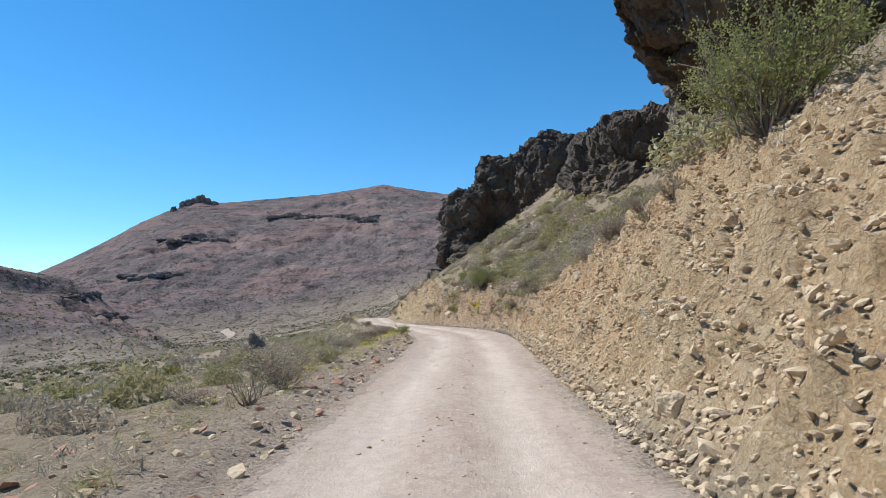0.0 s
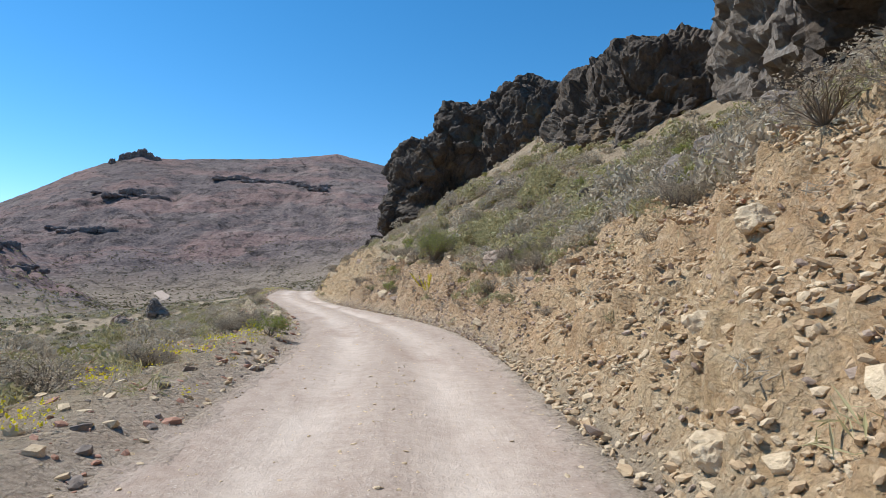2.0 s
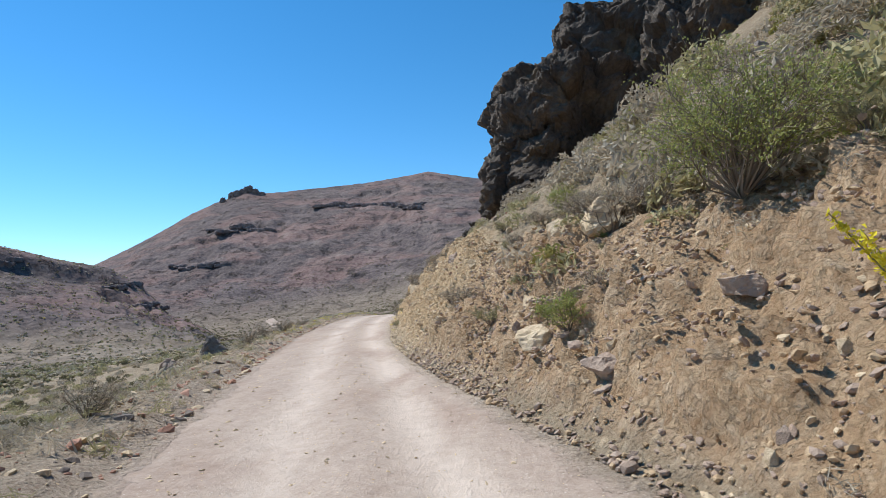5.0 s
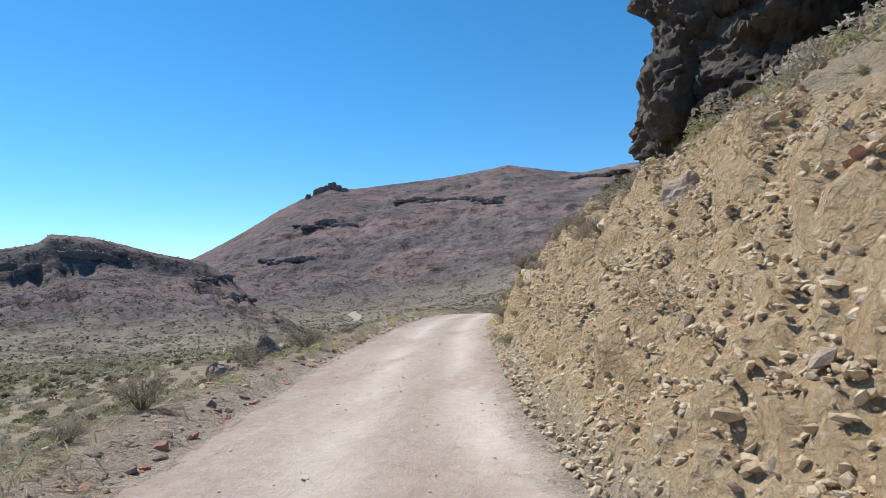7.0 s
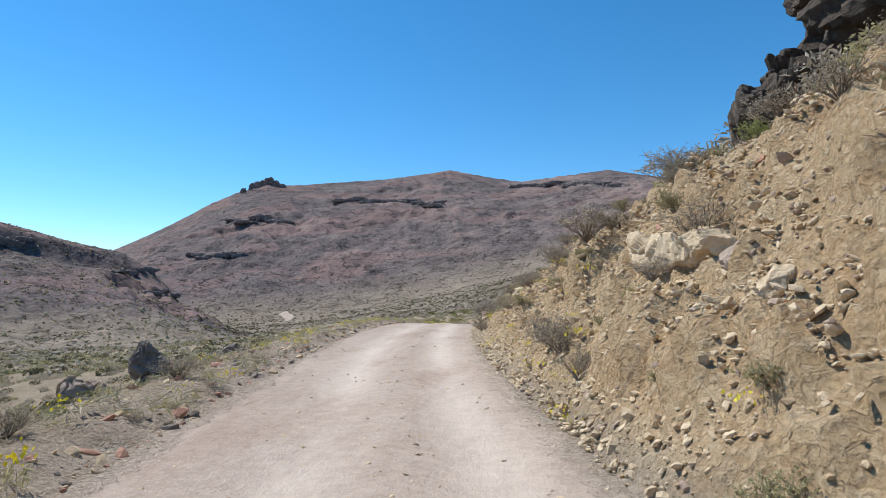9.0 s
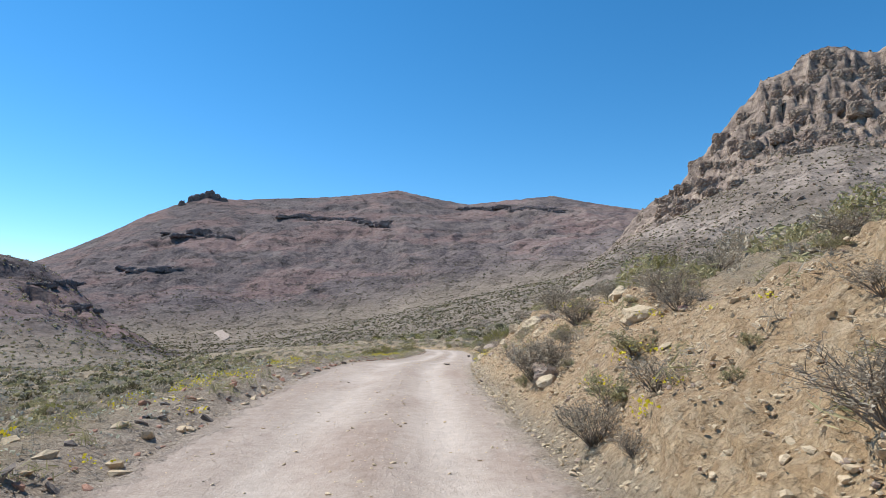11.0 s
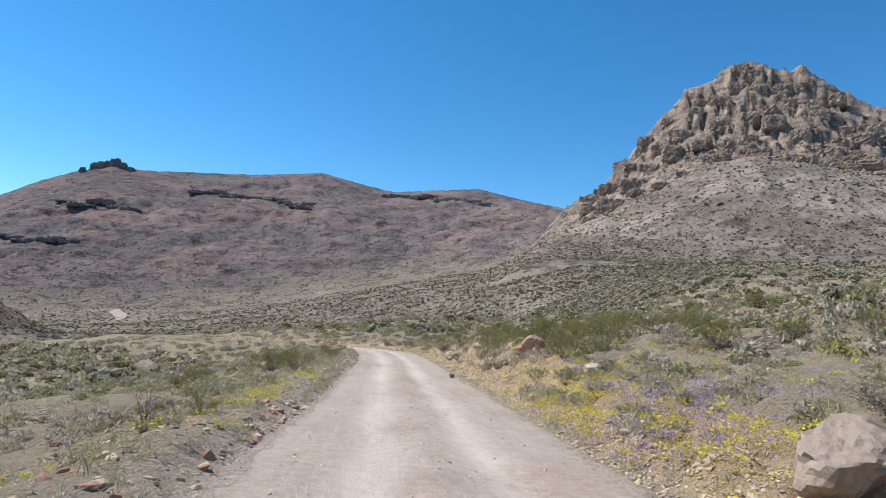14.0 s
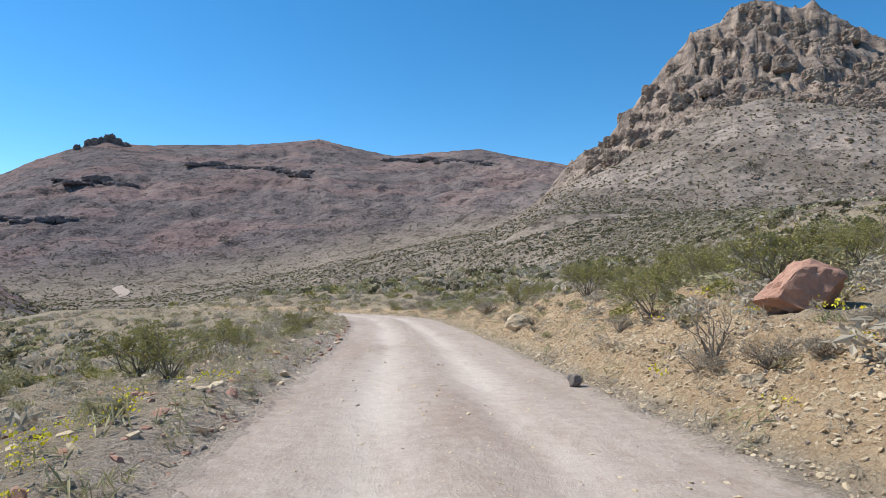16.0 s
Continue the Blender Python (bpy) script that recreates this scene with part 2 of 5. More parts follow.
def stone_material(name, dark, light):
    m = Mat(name, 0.9, 0.25)
    m.b.inputs["Roughness"].default_value = 0.9
    rnd = m.random()
    tex = m.t.nodes.new("ShaderNodeTexCoord").outputs["Object"]
    n = m.noise(2.2, 7, 0.65, vec=tex)
    col = m.ramp(n, (0.3, dark), (0.7, light))
    col = m.mix(m.math("MULTIPLY", rnd, 0.4), col, tuple(0.75 * a for a in light))
    col = m.mix(m.math("MULTIPLY", m.island(), 0.4), col, tuple(0.62 * a for a in light))
    fine = m.noise(14, 6, 0.7, vec=tex)
    col = m.mix(0.3, col, m.ramp(fine, (0.3, tuple(0.4 * a for a in dark)), (0.7, light)))
    m.colour(col)
    m.bump(fine, 0.7, 0.05)
    return m.m


def far_material():
    m = Mat("far_slopes", 0.95, 0.1)
    big = m.noise(0.006, 6, 0.6)
    rock = m.ramp(big, (0.3, (0.055, 0.042, 0.047)), (0.5, (0.1, 0.076, 0.08)), (0.7, (0.165, 0.126, 0.124)))
    red = m.ramp(m.noise(0.0045, 6, 0.65, stretch=(1, 1, 3.0)), (0.47, (0.0,)), (0.56, (1.0,)))
    rock = m.mix(m.math("MULTIPLY", red, m.math("MULTIPLY", m.value("high"), 0.5)), rock, (0.33, 0.175, 0.145))
    pale = m.ramp(m.noise(0.013, 7, 0.7), (0.56, (0.0,)), (0.68, (1.0,)))
    rock = m.mix(m.math("MULTIPLY", pale, 0.5), rock, (0.36, 0.29, 0.25))
    strata = m.ramp(m.noise(0.012, 7, 0.68, stretch=(0.3, 0.3, 5.0)), (0.52, (0.0,)), (0.6, (1.0,)))
    rock = m.mix(m.math("MULTIPLY", strata, 0.6), rock, (0.055, 0.043, 0.043))
    crop = m.ramp(m.noise(0.035, 7, 0.72), (0.55, (0.0,)), (0.63, (1.0,)))
    rock = m.mix(m.math("MULTIPLY", crop, 0.75), rock, (0.055, 0.044, 0.042))
    valley = m.ramp(m.noise(0.02, 5), (0.3, (0.21, 0.158, 0.105)), (0.7, (0.34, 0.27, 0.19)))
    col = m.mix(m.value("high"), valley, rock)
    tall = m.ramp(m.noise(0.05, 8, 0.74, stretch=(2.2, 2.2, 0.5)), (0.42, (0.1, 0.07, 0.056)), (0.5, (0.33, 0.235, 0.175)), (0.62, (0.58, 0.45, 0.33)))
    level = m.ramp(m.noise(0.035, 8, 0.74, stretch=(0.5, 0.5, 3.0)), (0.4, (0.12, 0.085, 0.068)), (0.5, (0.36, 0.255, 0.19)), (0.62, (0.6, 0.47, 0.345)))
    col = m.mix(m.value("butte"), col, m.mix(0.5, tall, level))
    scree = m.ramp(m.noise(0.012, 7, 0.66), (0.42, (0.0,)), (0.6, (1.0,)))
    col = m.mix(m.math("MULTIPLY", m.math("MULTIPLY", scree, m.value("fan")), 0.8), col, (0.56, 0.44, 0.35))
    speck = m.noise(0.16, 7, 0.78)
    col = m.mix(0.42, col, m.ramp(speck, (0.4, (0.05, 0.041, 0.037)), (0.6, (0.29, 0.232, 0.2))))
    cliff = m.value("cliff")
    col = m.mix(m.math("MULTIPLY", cliff, 0.6), col, m.ramp(m.noise(0.09, 6, 0.7, stretch=(1, 1, 0.3)), (0.3, (0.04, 0.032, 0.03)), (0.7, (0.13, 0.105, 0.095))))
    m.colour(col)
    m.bump(crop, 0.8, 4.0)
    m.bump(m.noise(0.05, 7, 0.6), 0.8, 6.0)
    m.bump(speck, 0.7, 1.2)
    return m.m


def crag_material(dark=False):
    m = Mat("range_rock" if dark else "butte_rock", 0.92, 0.15)
    level = m.noise(0.05, 8, 0.74, stretch=(0.6, 0.6, 3.0))
    tall = m.noise(0.09, 8, 0.74, stretch=(1.6, 1.6, 0.4))
    col = m.ramp(level, (0.34, (0.12, 0.076, 0.06)), (0.45, (0.31, 0.205, 0.152)), (0.57, (0.52, 0.375, 0.275)), (0.7, (0.68, 0.525, 0.385)))
    col = m.mix(0.42, col, m.ramp(tall, (0.4, (0.08, 0.056, 0.046)), (0.5, (0.36, 0.255, 0.19)), (0.64, (0.62, 0.49, 0.36))))
    red = m.ramp(m.noise(0.022, 4), (0.52, (0.0,)), (0.64, (1.0,)))
    col = m.mix(m.math("MULTIPLY", red, 0.5), col, (0.24, 0.13, 0.1))
    fine = m.noise(0.35, 7, 0.74)
    col = m.mix(0.4, col, m.ramp(fine, (0.38, (0.12, 0.085, 0.066)), (0.62, (0.64, 0.51, 0.38))))
    if dark:
        col = m.ramp(m.noise(0.08, 7, 0.7), (0.3, (0.13, 0.098, 0.09)), (0.7, (0.36, 0.275, 0.24)))
    m.colour(col)
    m.bump(level, 0.8, 4.0)
    m.bump(tall, 0.8, 3.0)
    m.bump(fine, 0.8, 1.4)
    return m.m


CRAG_MAT, BAND_MAT = crag_material(), crag_material(True)
ROAD_MAT, GROUND_MAT, CLIFF_MAT, FAR_MAT = road_material(), ground_material(), cliff_material(), far_material()
PALE_CLIFF_MAT = cliff_material(0.6)
TAN_STONE = stone_material("tan_stone", (0.54, 0.37, 0.205), (0.84, 0.665, 0.45))
DARK_STONE = stone_material("dark_stone", (0.16, 0.125, 0.1), (0.36, 0.295, 0.245))
RED_STONE = stone_material("red_stone", (0.38, 0.165, 0.1), (0.66, 0.38, 0.265))
BUFF_STONE = stone_material("orange_buff_stone", (0.44, 0.27, 0.14), (0.68, 0.5, 0.31))
PINK_STONE = stone_material("pinkish_brown_stone", (0.3, 0.19, 0.13), (0.56, 0.43, 0.33))

# ---- the shape of the land ----
ROAD_Y = [-60, 0, 10, 20, 28, 34, 42, 50, 58, 66, 74, 84, 96, 103, 110, 118, 127, 137, 145, 150, 155, 160, 166, 174, 190, 214]
ROAD_X = [-2, -0.2, 0.1, 0.7, 0.6, -0.3, -2.3, -4.3, -6.2, -7.7, -8.9, -9.6, -9.8, -9.65, -9.3, -9.2, -8.8, -8.8, -9.2, -10.8, -15, -22, -30, -38, -50, -62]
GRADE_Y = [-60, 0, 24, 50, 58, 74, 82, 90, 98.6, 110.6, 120, 127, 137, 148, 160, 175, 230]
GRADE_Z = [0.3, 0.0, -0.03, -0.11, -0.2, -0.1, -0.12, -0.3, -0.85, -1.6, -1.97, -2.25, -2.65, -2.98, -3.6, -5.0, -9.5]
# half widths of the road, downhill and uphill of its middle
EDGE_Y = [-60, 8, 20, 28, 34, 40, 45, 52, 60, 70, 85, 95, 103, 112, 125, 140, 160]
EDGE_L = [1.7, 1.7, 1.9, 1.95, 2.05, 2.15, 2.2, 2.25, 2.3, 2.05, 2.05, 2.2, 2.3, 2.25, 2.15, 2.2, 2.4]
EDGE_R = [1.65, 1.65, 1.75, 2.05, 2.25, 1.9, 1.35, 1.15, 1.5, 1.55, 1.6, 2.0, 2.3, 2.4, 2.25, 2.2, 2.4]


def soft_line(xs, ys, q, width=4.0):
    k = np.linspace(-1, 1, 9) * width
    return sum(np.interp(np.asarray(q) + a, xs, ys) for a in k) / len(k)


def road_x(y):
    return soft_line(ROAD_Y, ROAD_X, y)


def road_z(y):
    return soft_line(GRADE_Y, GRADE_Z, y)


def edge_left(y):
    return soft_line(EDGE_Y, EDGE_L, y, 3)


def edge_right(y):
    return soft_line(EDGE_Y, EDGE_R, y, 3)


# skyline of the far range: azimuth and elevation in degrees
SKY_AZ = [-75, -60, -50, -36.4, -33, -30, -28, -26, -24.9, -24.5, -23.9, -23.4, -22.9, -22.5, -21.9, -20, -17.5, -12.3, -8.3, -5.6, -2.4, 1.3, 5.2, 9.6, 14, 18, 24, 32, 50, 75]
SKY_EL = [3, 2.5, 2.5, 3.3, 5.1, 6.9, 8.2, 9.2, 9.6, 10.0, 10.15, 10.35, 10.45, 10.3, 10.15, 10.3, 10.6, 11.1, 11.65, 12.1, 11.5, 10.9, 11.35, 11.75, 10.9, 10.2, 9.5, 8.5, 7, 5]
BUTTE_AZ = [11.8, 15.8, 17.7, 19.5, 20.6, 22.1, 22.6, 24.0, 25.8, 27.9, 28.2, 30.6, 31.3, 33.4, 36.8, 37.5, 38.2, 41.3, 45, 52, 62, 75]
BUTTE_EL = [6.2, 8.3, 10.2, 11.3, 12.0, 13.4, 14.4, 15.8, 17.8, 20.0, 20.6, 21.2, 22.1, 22.5, 21.3, 21.8, 20.9, 18.5, 16.5, 13, 10, 8]
HILL_AZ = [-80, -66, -58, -52, -49, -48, -45, -42.4, -40, -36, -33.5, -32.2, -31, -28.5, -25]
HILL_EL = [2.0, 2.7, 3.6, 4.5, 5.1, 5.95, 5.75, 5.1, 4.4, 3.6, 2.0, 0.6, -1.0, -2.2, -3.2]
CENTRE = np.array([-8.0, 85.0])
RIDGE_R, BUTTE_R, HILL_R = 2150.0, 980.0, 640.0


# rock bands on the range: azimuths from and to, how far out, height in metres
LEDGES = ((-28, -19.5, 0.80, 15), (-14.5, -3.5, 0.92, 14), (2, 11.5, 0.93, 13), (-31, -25.5, 0.66, 13), (-16, -10, 0.74, 8), (-7, 0, 0.66, 7), (6, 14, 0.70, 8), (-22, -12, 0.60, 6), (0, 9, 0.58, 6))


def block(x, y, size, seed):
    out = np.zeros(len(x))
    k = np.where(np.hypot(x - CENTRE[0], y - CENTRE[1]) > 290)[0]
    if len(k):
        out[k] = cells(np.stack([x[k], y[k], 0 * x[k]], 1) + 40 * seed, size, seed)[2] - 0.5
    return out


def far_land(x, y):
    """Height and surface kinds of the land away from the road."""
    dx, dy = x - CENTRE[0], y - CENTRE[1]
    r = np.hypot(dx, dy) + 1e-6
    az = np.degrees(np.arctan2(dx, dy))
    wide = step(200, 700, r)
    right = step(0, 1, (az - 5 + 32 * wide) / (26 + 26 * wide)) * (1 - step(120, 160, az))
    floor = -52 * (1 - np.exp(-r / 500.0)) - 1.0
    fan = np.where(r < 160, 0.085 * r, 13.6 + (r - 160) * 0.1)
    base = floor * (1 - right) + fan * right
    base = base + fbm(x / 90.0, y / 90.0, 3.3, 4) * 5 * step(60, 350, r)
    base = base + 15 * np.exp(-((x + 350) / 90.0) ** 2 - ((y - 955) / 62.0) ** 2)
    wander = fbm(x / 260.0, y / 260.0, 1.7, 3)
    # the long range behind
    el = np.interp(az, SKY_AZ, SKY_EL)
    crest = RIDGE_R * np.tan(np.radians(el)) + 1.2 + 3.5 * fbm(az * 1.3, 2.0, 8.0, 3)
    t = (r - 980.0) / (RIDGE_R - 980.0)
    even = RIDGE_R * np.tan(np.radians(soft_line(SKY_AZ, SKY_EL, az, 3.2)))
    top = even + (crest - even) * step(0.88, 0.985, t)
    tt = np.clip(t + 0.03 * wander * np.sin(np.clip(t, 0, 1) * np.pi), 0, 1)
    prof = 0.62 * tt ** 1.45 + 0.38 * tt
    ledge = 0.0
    for a0, a1, at, tall in LEDGES:
        here = step(a0 - 0.5, a0 + 1.0, az) * (1 - step(a1 - 1.0, a1 + 0.5, az)) * (0.65 + 1.3 * np.clip(fbm(az / 2.6, at * 9, 3.0, 3), -0.4, 0.5))
        rc = RIDGE_R * at + 40 * fbm(az / 4.0, at * 5, 7.0, 3)
        ledge = ledge - tall * here * np.clip((r - rc + 230) / 230, 0, 1) * (1 - step(rc, rc + 10, r))
    gully = ridged(x / 240.0 + wander, y / 300.0 + wander, 2.2, 5) * 38 + ridged(x / 70.0, y / 95.0, 6.1, 4) * 15 + block(x, y, 60, 5) * 3
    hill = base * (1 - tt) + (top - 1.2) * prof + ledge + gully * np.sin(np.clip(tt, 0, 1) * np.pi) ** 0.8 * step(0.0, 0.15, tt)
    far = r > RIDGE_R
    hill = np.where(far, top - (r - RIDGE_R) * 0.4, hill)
    high = step(0.02, 0.18, tt)
    grad_cliff = np.zeros_like(r)
    # the butte
    bel = np.interp(az, BUTTE_AZ, BUTTE_EL)
    bcrest = BUTTE_R * np.tan(np.radians(bel)) + 9 * np.round(fbm(az * 0.55, 3.0, 1.0, 3) * 2.5) / 2.5 * step(17, 20, az) + 4 * fbm(az * 2.1, 5.0, 1.0, 2)
    r0 = 520.0
    s = np.clip((r - r0) / (BUTTE_R - r0), 0, 1)
    beven = BUTTE_R * np.tan(np.radians(soft_line(BUTTE_AZ, BUTTE_EL, az, 3.0)))
    btop = beven + (bcrest - beven) * step(0.8, 0.97, s)
    talus = 0.40 * step(0.0, 0.62, s) ** 1.1
    crag = np.clip((s - 0.55) / 0.45, 0, 1)
    flute = ridged(az * 1.1, r / 220.0, 2.0, 4) * 1.1
    lev = crag * 6 + (flute + 0.9 * fbm(az / 2.5, r / 70.0, 1.1, 3)) * step(0, 0.2, crag) * (1 - step(0.85, 1, crag))
    crag2 = np.clip(0.12 * crag + 0.88 * (np.floor(lev) + step(0.66, 0.9, lev % 1)) / 6, 0, 1)
    fan0 = 13.6 + (r - 160) * 0.1
    edge = step(10, 18, az) * (1 - step(85, 120, az))
    b_noise = ridged(x / 60.0, y / 60.0, 9.1, 4) * 12 * np.sin(np.clip(s, 0, 1) * np.pi) ** 0.6 + block(x, y, 26, 3) * 11 * step(0.05, 0.3, crag) * (1 - step(0.9, 1.0, s)) + block(x, y, 9, 8) * 7 * step(0.0, 0.3, crag) * (1 - step(0.95, 1.0, s)) + ridged(x / 9.0, y / 9.0, 4.4, 3) * 3 * step(0.1, 0.4, s)
    butte = fan0 + (btop - 13.6 - 0.1 * (BUTTE_R - 160)) * np.clip(talus / 0.40 * 0.42 * (1 - crag) + crag * (0.42 + 0.58 * crag2), 0, 1) + b_noise
    butte = np.where(r > BUTTE_R, btop - (r - BUTTE_R) * 0.9, butte)
    butte = np.where((edge > 0) & (r > r0), butte * edge + base * (1 - edge), -999)
    # the dark hill over the valley
    hel = np.interp(az, HILL_AZ, HILL_EL)
    htop = HILL_R * np.tan(np.radians(hel)) + 1
    q = np.clip((r - 300.0) / (HILL_R - 300.0), 0, 1)
    qe = step(-84, -70, az) * (1 - step(-30, -25, az))
    hp = 0.75 * q ** 1.3 + 0.25 * step(0.86, 0.93, q)
    hnoise = ridged(x / 36.0, y / 36.0, 2.9, 4) * 9 * np.sin(q * np.pi) ** 0.7 + block(x, y, 22, 6) * 4 * np.sin(q * np.pi)
    knoll = base * (1 - q) + htop * np.clip(hp, 0, 1) + hnoise
    for a0, a1, rc, tall in ((-37.5, -32.5, 560, 13), (-34.5, -30.5, 480, 9), (-56, -44, 585, 14), (-60, -46, 470, 10)):
        here = step(a0 - 0.4, a0 + 0.8, az) * (1 - step(a1 - 0.8, a1 + 0.4, az)) * (0.7 + fbm(az / 0.9, rc / 50, 2.0, 2))
        knoll = knoll - tall * here * np.clip((r - rc + 70) / 70, 0, 1) * (1 - step(rc, rc + 5, r))
    knoll = np.where(r > HILL_R, htop - (r - HILL_R) * 0.5, knoll)
    knoll = np.where((qe > 0) & (r > 300), knoll * qe + base * (1 - qe), -999)
    z = np.maximum(np.maximum(np.where(r > 980, hill, base), butte), knoll)
    is_b = (z == butte) & (az > 14)
    is_k = z == knoll
    high = np.where(is_b, 0.3, np.where(is_k, step(0.1, 0.4, q), np.where(r > 980, high, 0)))
    return z, high, np.where(is_b, step(0.5, 0.62, s) * edge, 0.0), np.where(is_b, (1 - step(0.5, 0.65, s)) * step(0.05, 0.3, s), right * step(200, 500, r) * 0.4)


# the cut bank and slope on the uphill side: height of the cut, its steepness, rise of the slope above
CUT_Y = [-60, 0, 12, 22, 28, 34, 42, 50, 60, 66, 70, 76, 82, 92, 99, 106, 113, 120, 132, 142, 150, 230]
CUT_H = [3.5, 3.9, 4.0, 3.1, 1.8, 1.5, 1.7, 2.4, 3.4, 3.2, 2.4, 1.9, 1.7, 1.2, 0.45, 0.5, 1.0, 1.35, 1.2, 0.7, 0.3, 0.3]
CUT_S = [1.15, 1.2, 1.2, 1.1, 1.0, 0.95, 1.0, 1.1, 1.3, 1.3, 1.1, 0.95, 0.9, 0.8, 0.4, 0.3, 0.55, 0.65, 0.6, 0.4, 0.3, 0.3]
RISE = [0.62, 0.62, 0.62, 0.62, 0.6, 0.58, 0.62, 0.62, 0.72, 0.6, 0.5, 0.4, 0.36, 0.3, 0.24, 0.22, 0.21, 0.2, 0.19, 0.16, 0.13, 0.1]


def slide(y):
    """Where the bare cut runs far up the slope."""
    return step(35.5, 37.5, y) * (1 - step(40.5, 43, y))


def near_land(x, y):
    """Height near the road; also how much the place is cut bank, and how much it is road."""
    u = x - road_x(y)
    zr = road_z(y)
    wob = 0.25 * fbm(y / 3.0, 1.5, 0.3, 3)
    h, s, rise = soft_line(CUT_Y, CUT_H, y, 3), soft_line(CUT_Y, CUT_S, y, 3), soft_line(CUT_Y, RISE, y, 3)
    h = h * (1 + 0.45 * fbm(y / 4.0, 8.0, 2.0, 3))
    toe = edge_right(y) + 0.35 + wob
    a = np.maximum(u - toe, 0)
    run = h / s
    up = np.where(a < run, a * s, h + (a - run) * rise)
    crest = h + (a - run) * rise
    up = np.where(a > run * 0.85, np.minimum(up, crest + 0.12), up)
    cut = step(0.0, 0.4, a) * (1 - step(run + 0.1, run + 1.2, a))
    cut = np.maximum(cut, step(0.0, 0.4, a) * (1 - step(3.0, 4.6, a + 1.2 * fbm(x / 2.0, y / 2.0, 5.0, 2))) * slide(y))
    cap = 15 + 4 * fbm(x / 30.0, y / 30.0, 7.7, 2)
    up = np.where(up > cap, cap + (up - cap) * 0.12, up)
    b = np.maximum(-u - edge_left(y) - 0.1, 0)
    berm = 0.16 * step(0, 0.6, b) * (1 - step(0.8, 2.4, b))
    fall = 3.4 * step(24, 44, y) * (1 - step(84, 112, y)) + 0.7 * step(100, 120, y)
    down = berm - 0.10 * np.maximum(b - 1.2, 0) - 0.05 * np.maximum(b - 8, 0) + 0.05 * np.maximum(b - 20, 0)
    down = down - fall * (1 - np.exp(-np.maximum(b - 1.3, 0) / 7.0))
    z = zr + up + down
    rough = fbm(x / 1.9, y / 1.9, z / 1.9, 4) * 0.34 * step(0.3, 2.5, a) + fbm(x / 1.4, y / 1.4, 3.0, 4) * 0.16 * step(0.2, 2.0, b)
    big = fbm(x / 9.0, y / 9.0, 1.0, 3) * (0.9 * step(3, 9, a) + 0.55 * step(2, 9, b))
    off = np.where(u > 0, u - edge_right(y), -u - edge_left(y))
    bed = step(0.5, -0.2, off)
    rut = -0.05 * (np.exp(-((u - 0.75) / 0.32) ** 2) + np.exp(-((u + 0.85) / 0.32) ** 2)) + 0.035 * np.exp(-(u / 0.3) ** 2)
    z = z + rough + big + bed * (rut + 0.02 * fbm(x * 1.5, y * 0.7, 0.0, 4)) + (1 - bed) * fbm(x * 1.7, y * 1.7, 0.0, 3) * 0.07
    return z, cut, bed, u


def land(x, y):
    """Height of the ground anywhere."""
    one = np.ndim(x) == 0
    x, y = np.atleast_1d(np.asarray(x, float)), np.atleast_1d(np.asarray(y, float))
    z, cut, bed, u = near_land(x, y)
    blend = np.maximum(step(45, 78, np.abs(u)), step(175, 205, y))
    fz = np.zeros(len(x))
    k = np.where(blend > 0)[0]
    if len(k):
        fz[k] = far_land(x[k], y[k])[0]
    z = z * (1 - blend) + fz * blend
    return z[0] if one else z


SURFACE = {}


def surface(x, y):
    """Height of the ground with its clods, wherever its fine sheet reaches; else the plain land."""
    one = np.ndim(x) == 0
    x, y = np.atleast_1d(np.asarray(x, float)), np.atleast_1d(np.asarray(y, float))
    u = x - road_x(y)
    gy, gu, gz = SURFACE["y"], SURFACE["u"], SURFACE["z"]
    i = np.clip(np.searchsorted(gy, y) - 1, 0, len(gy) - 2)
    j = np.clip(np.searchsorted(gu, u) - 1, 0, len(gu) - 2)
    fy = np.clip((y - gy[i]) / (gy[i + 1] - gy[i]), 0, 1)
    fu = np.clip((u - gu[j]) / (gu[j + 1] - gu[j]), 0, 1)
    z = (gz[i, j] * (1 - fu) + gz[i, j + 1] * fu) * (1 - fy) + (gz[i + 1, j] * (1 - fu) + gz[i + 1, j + 1] * fu) * fy
    away = (u < gu[0]) | (u > gu[-1]) | (y < gy[0]) | (y > gy[-1])
    if away.any():
        z[away] = land(x[away], y[away])
    return z[0] if one else z


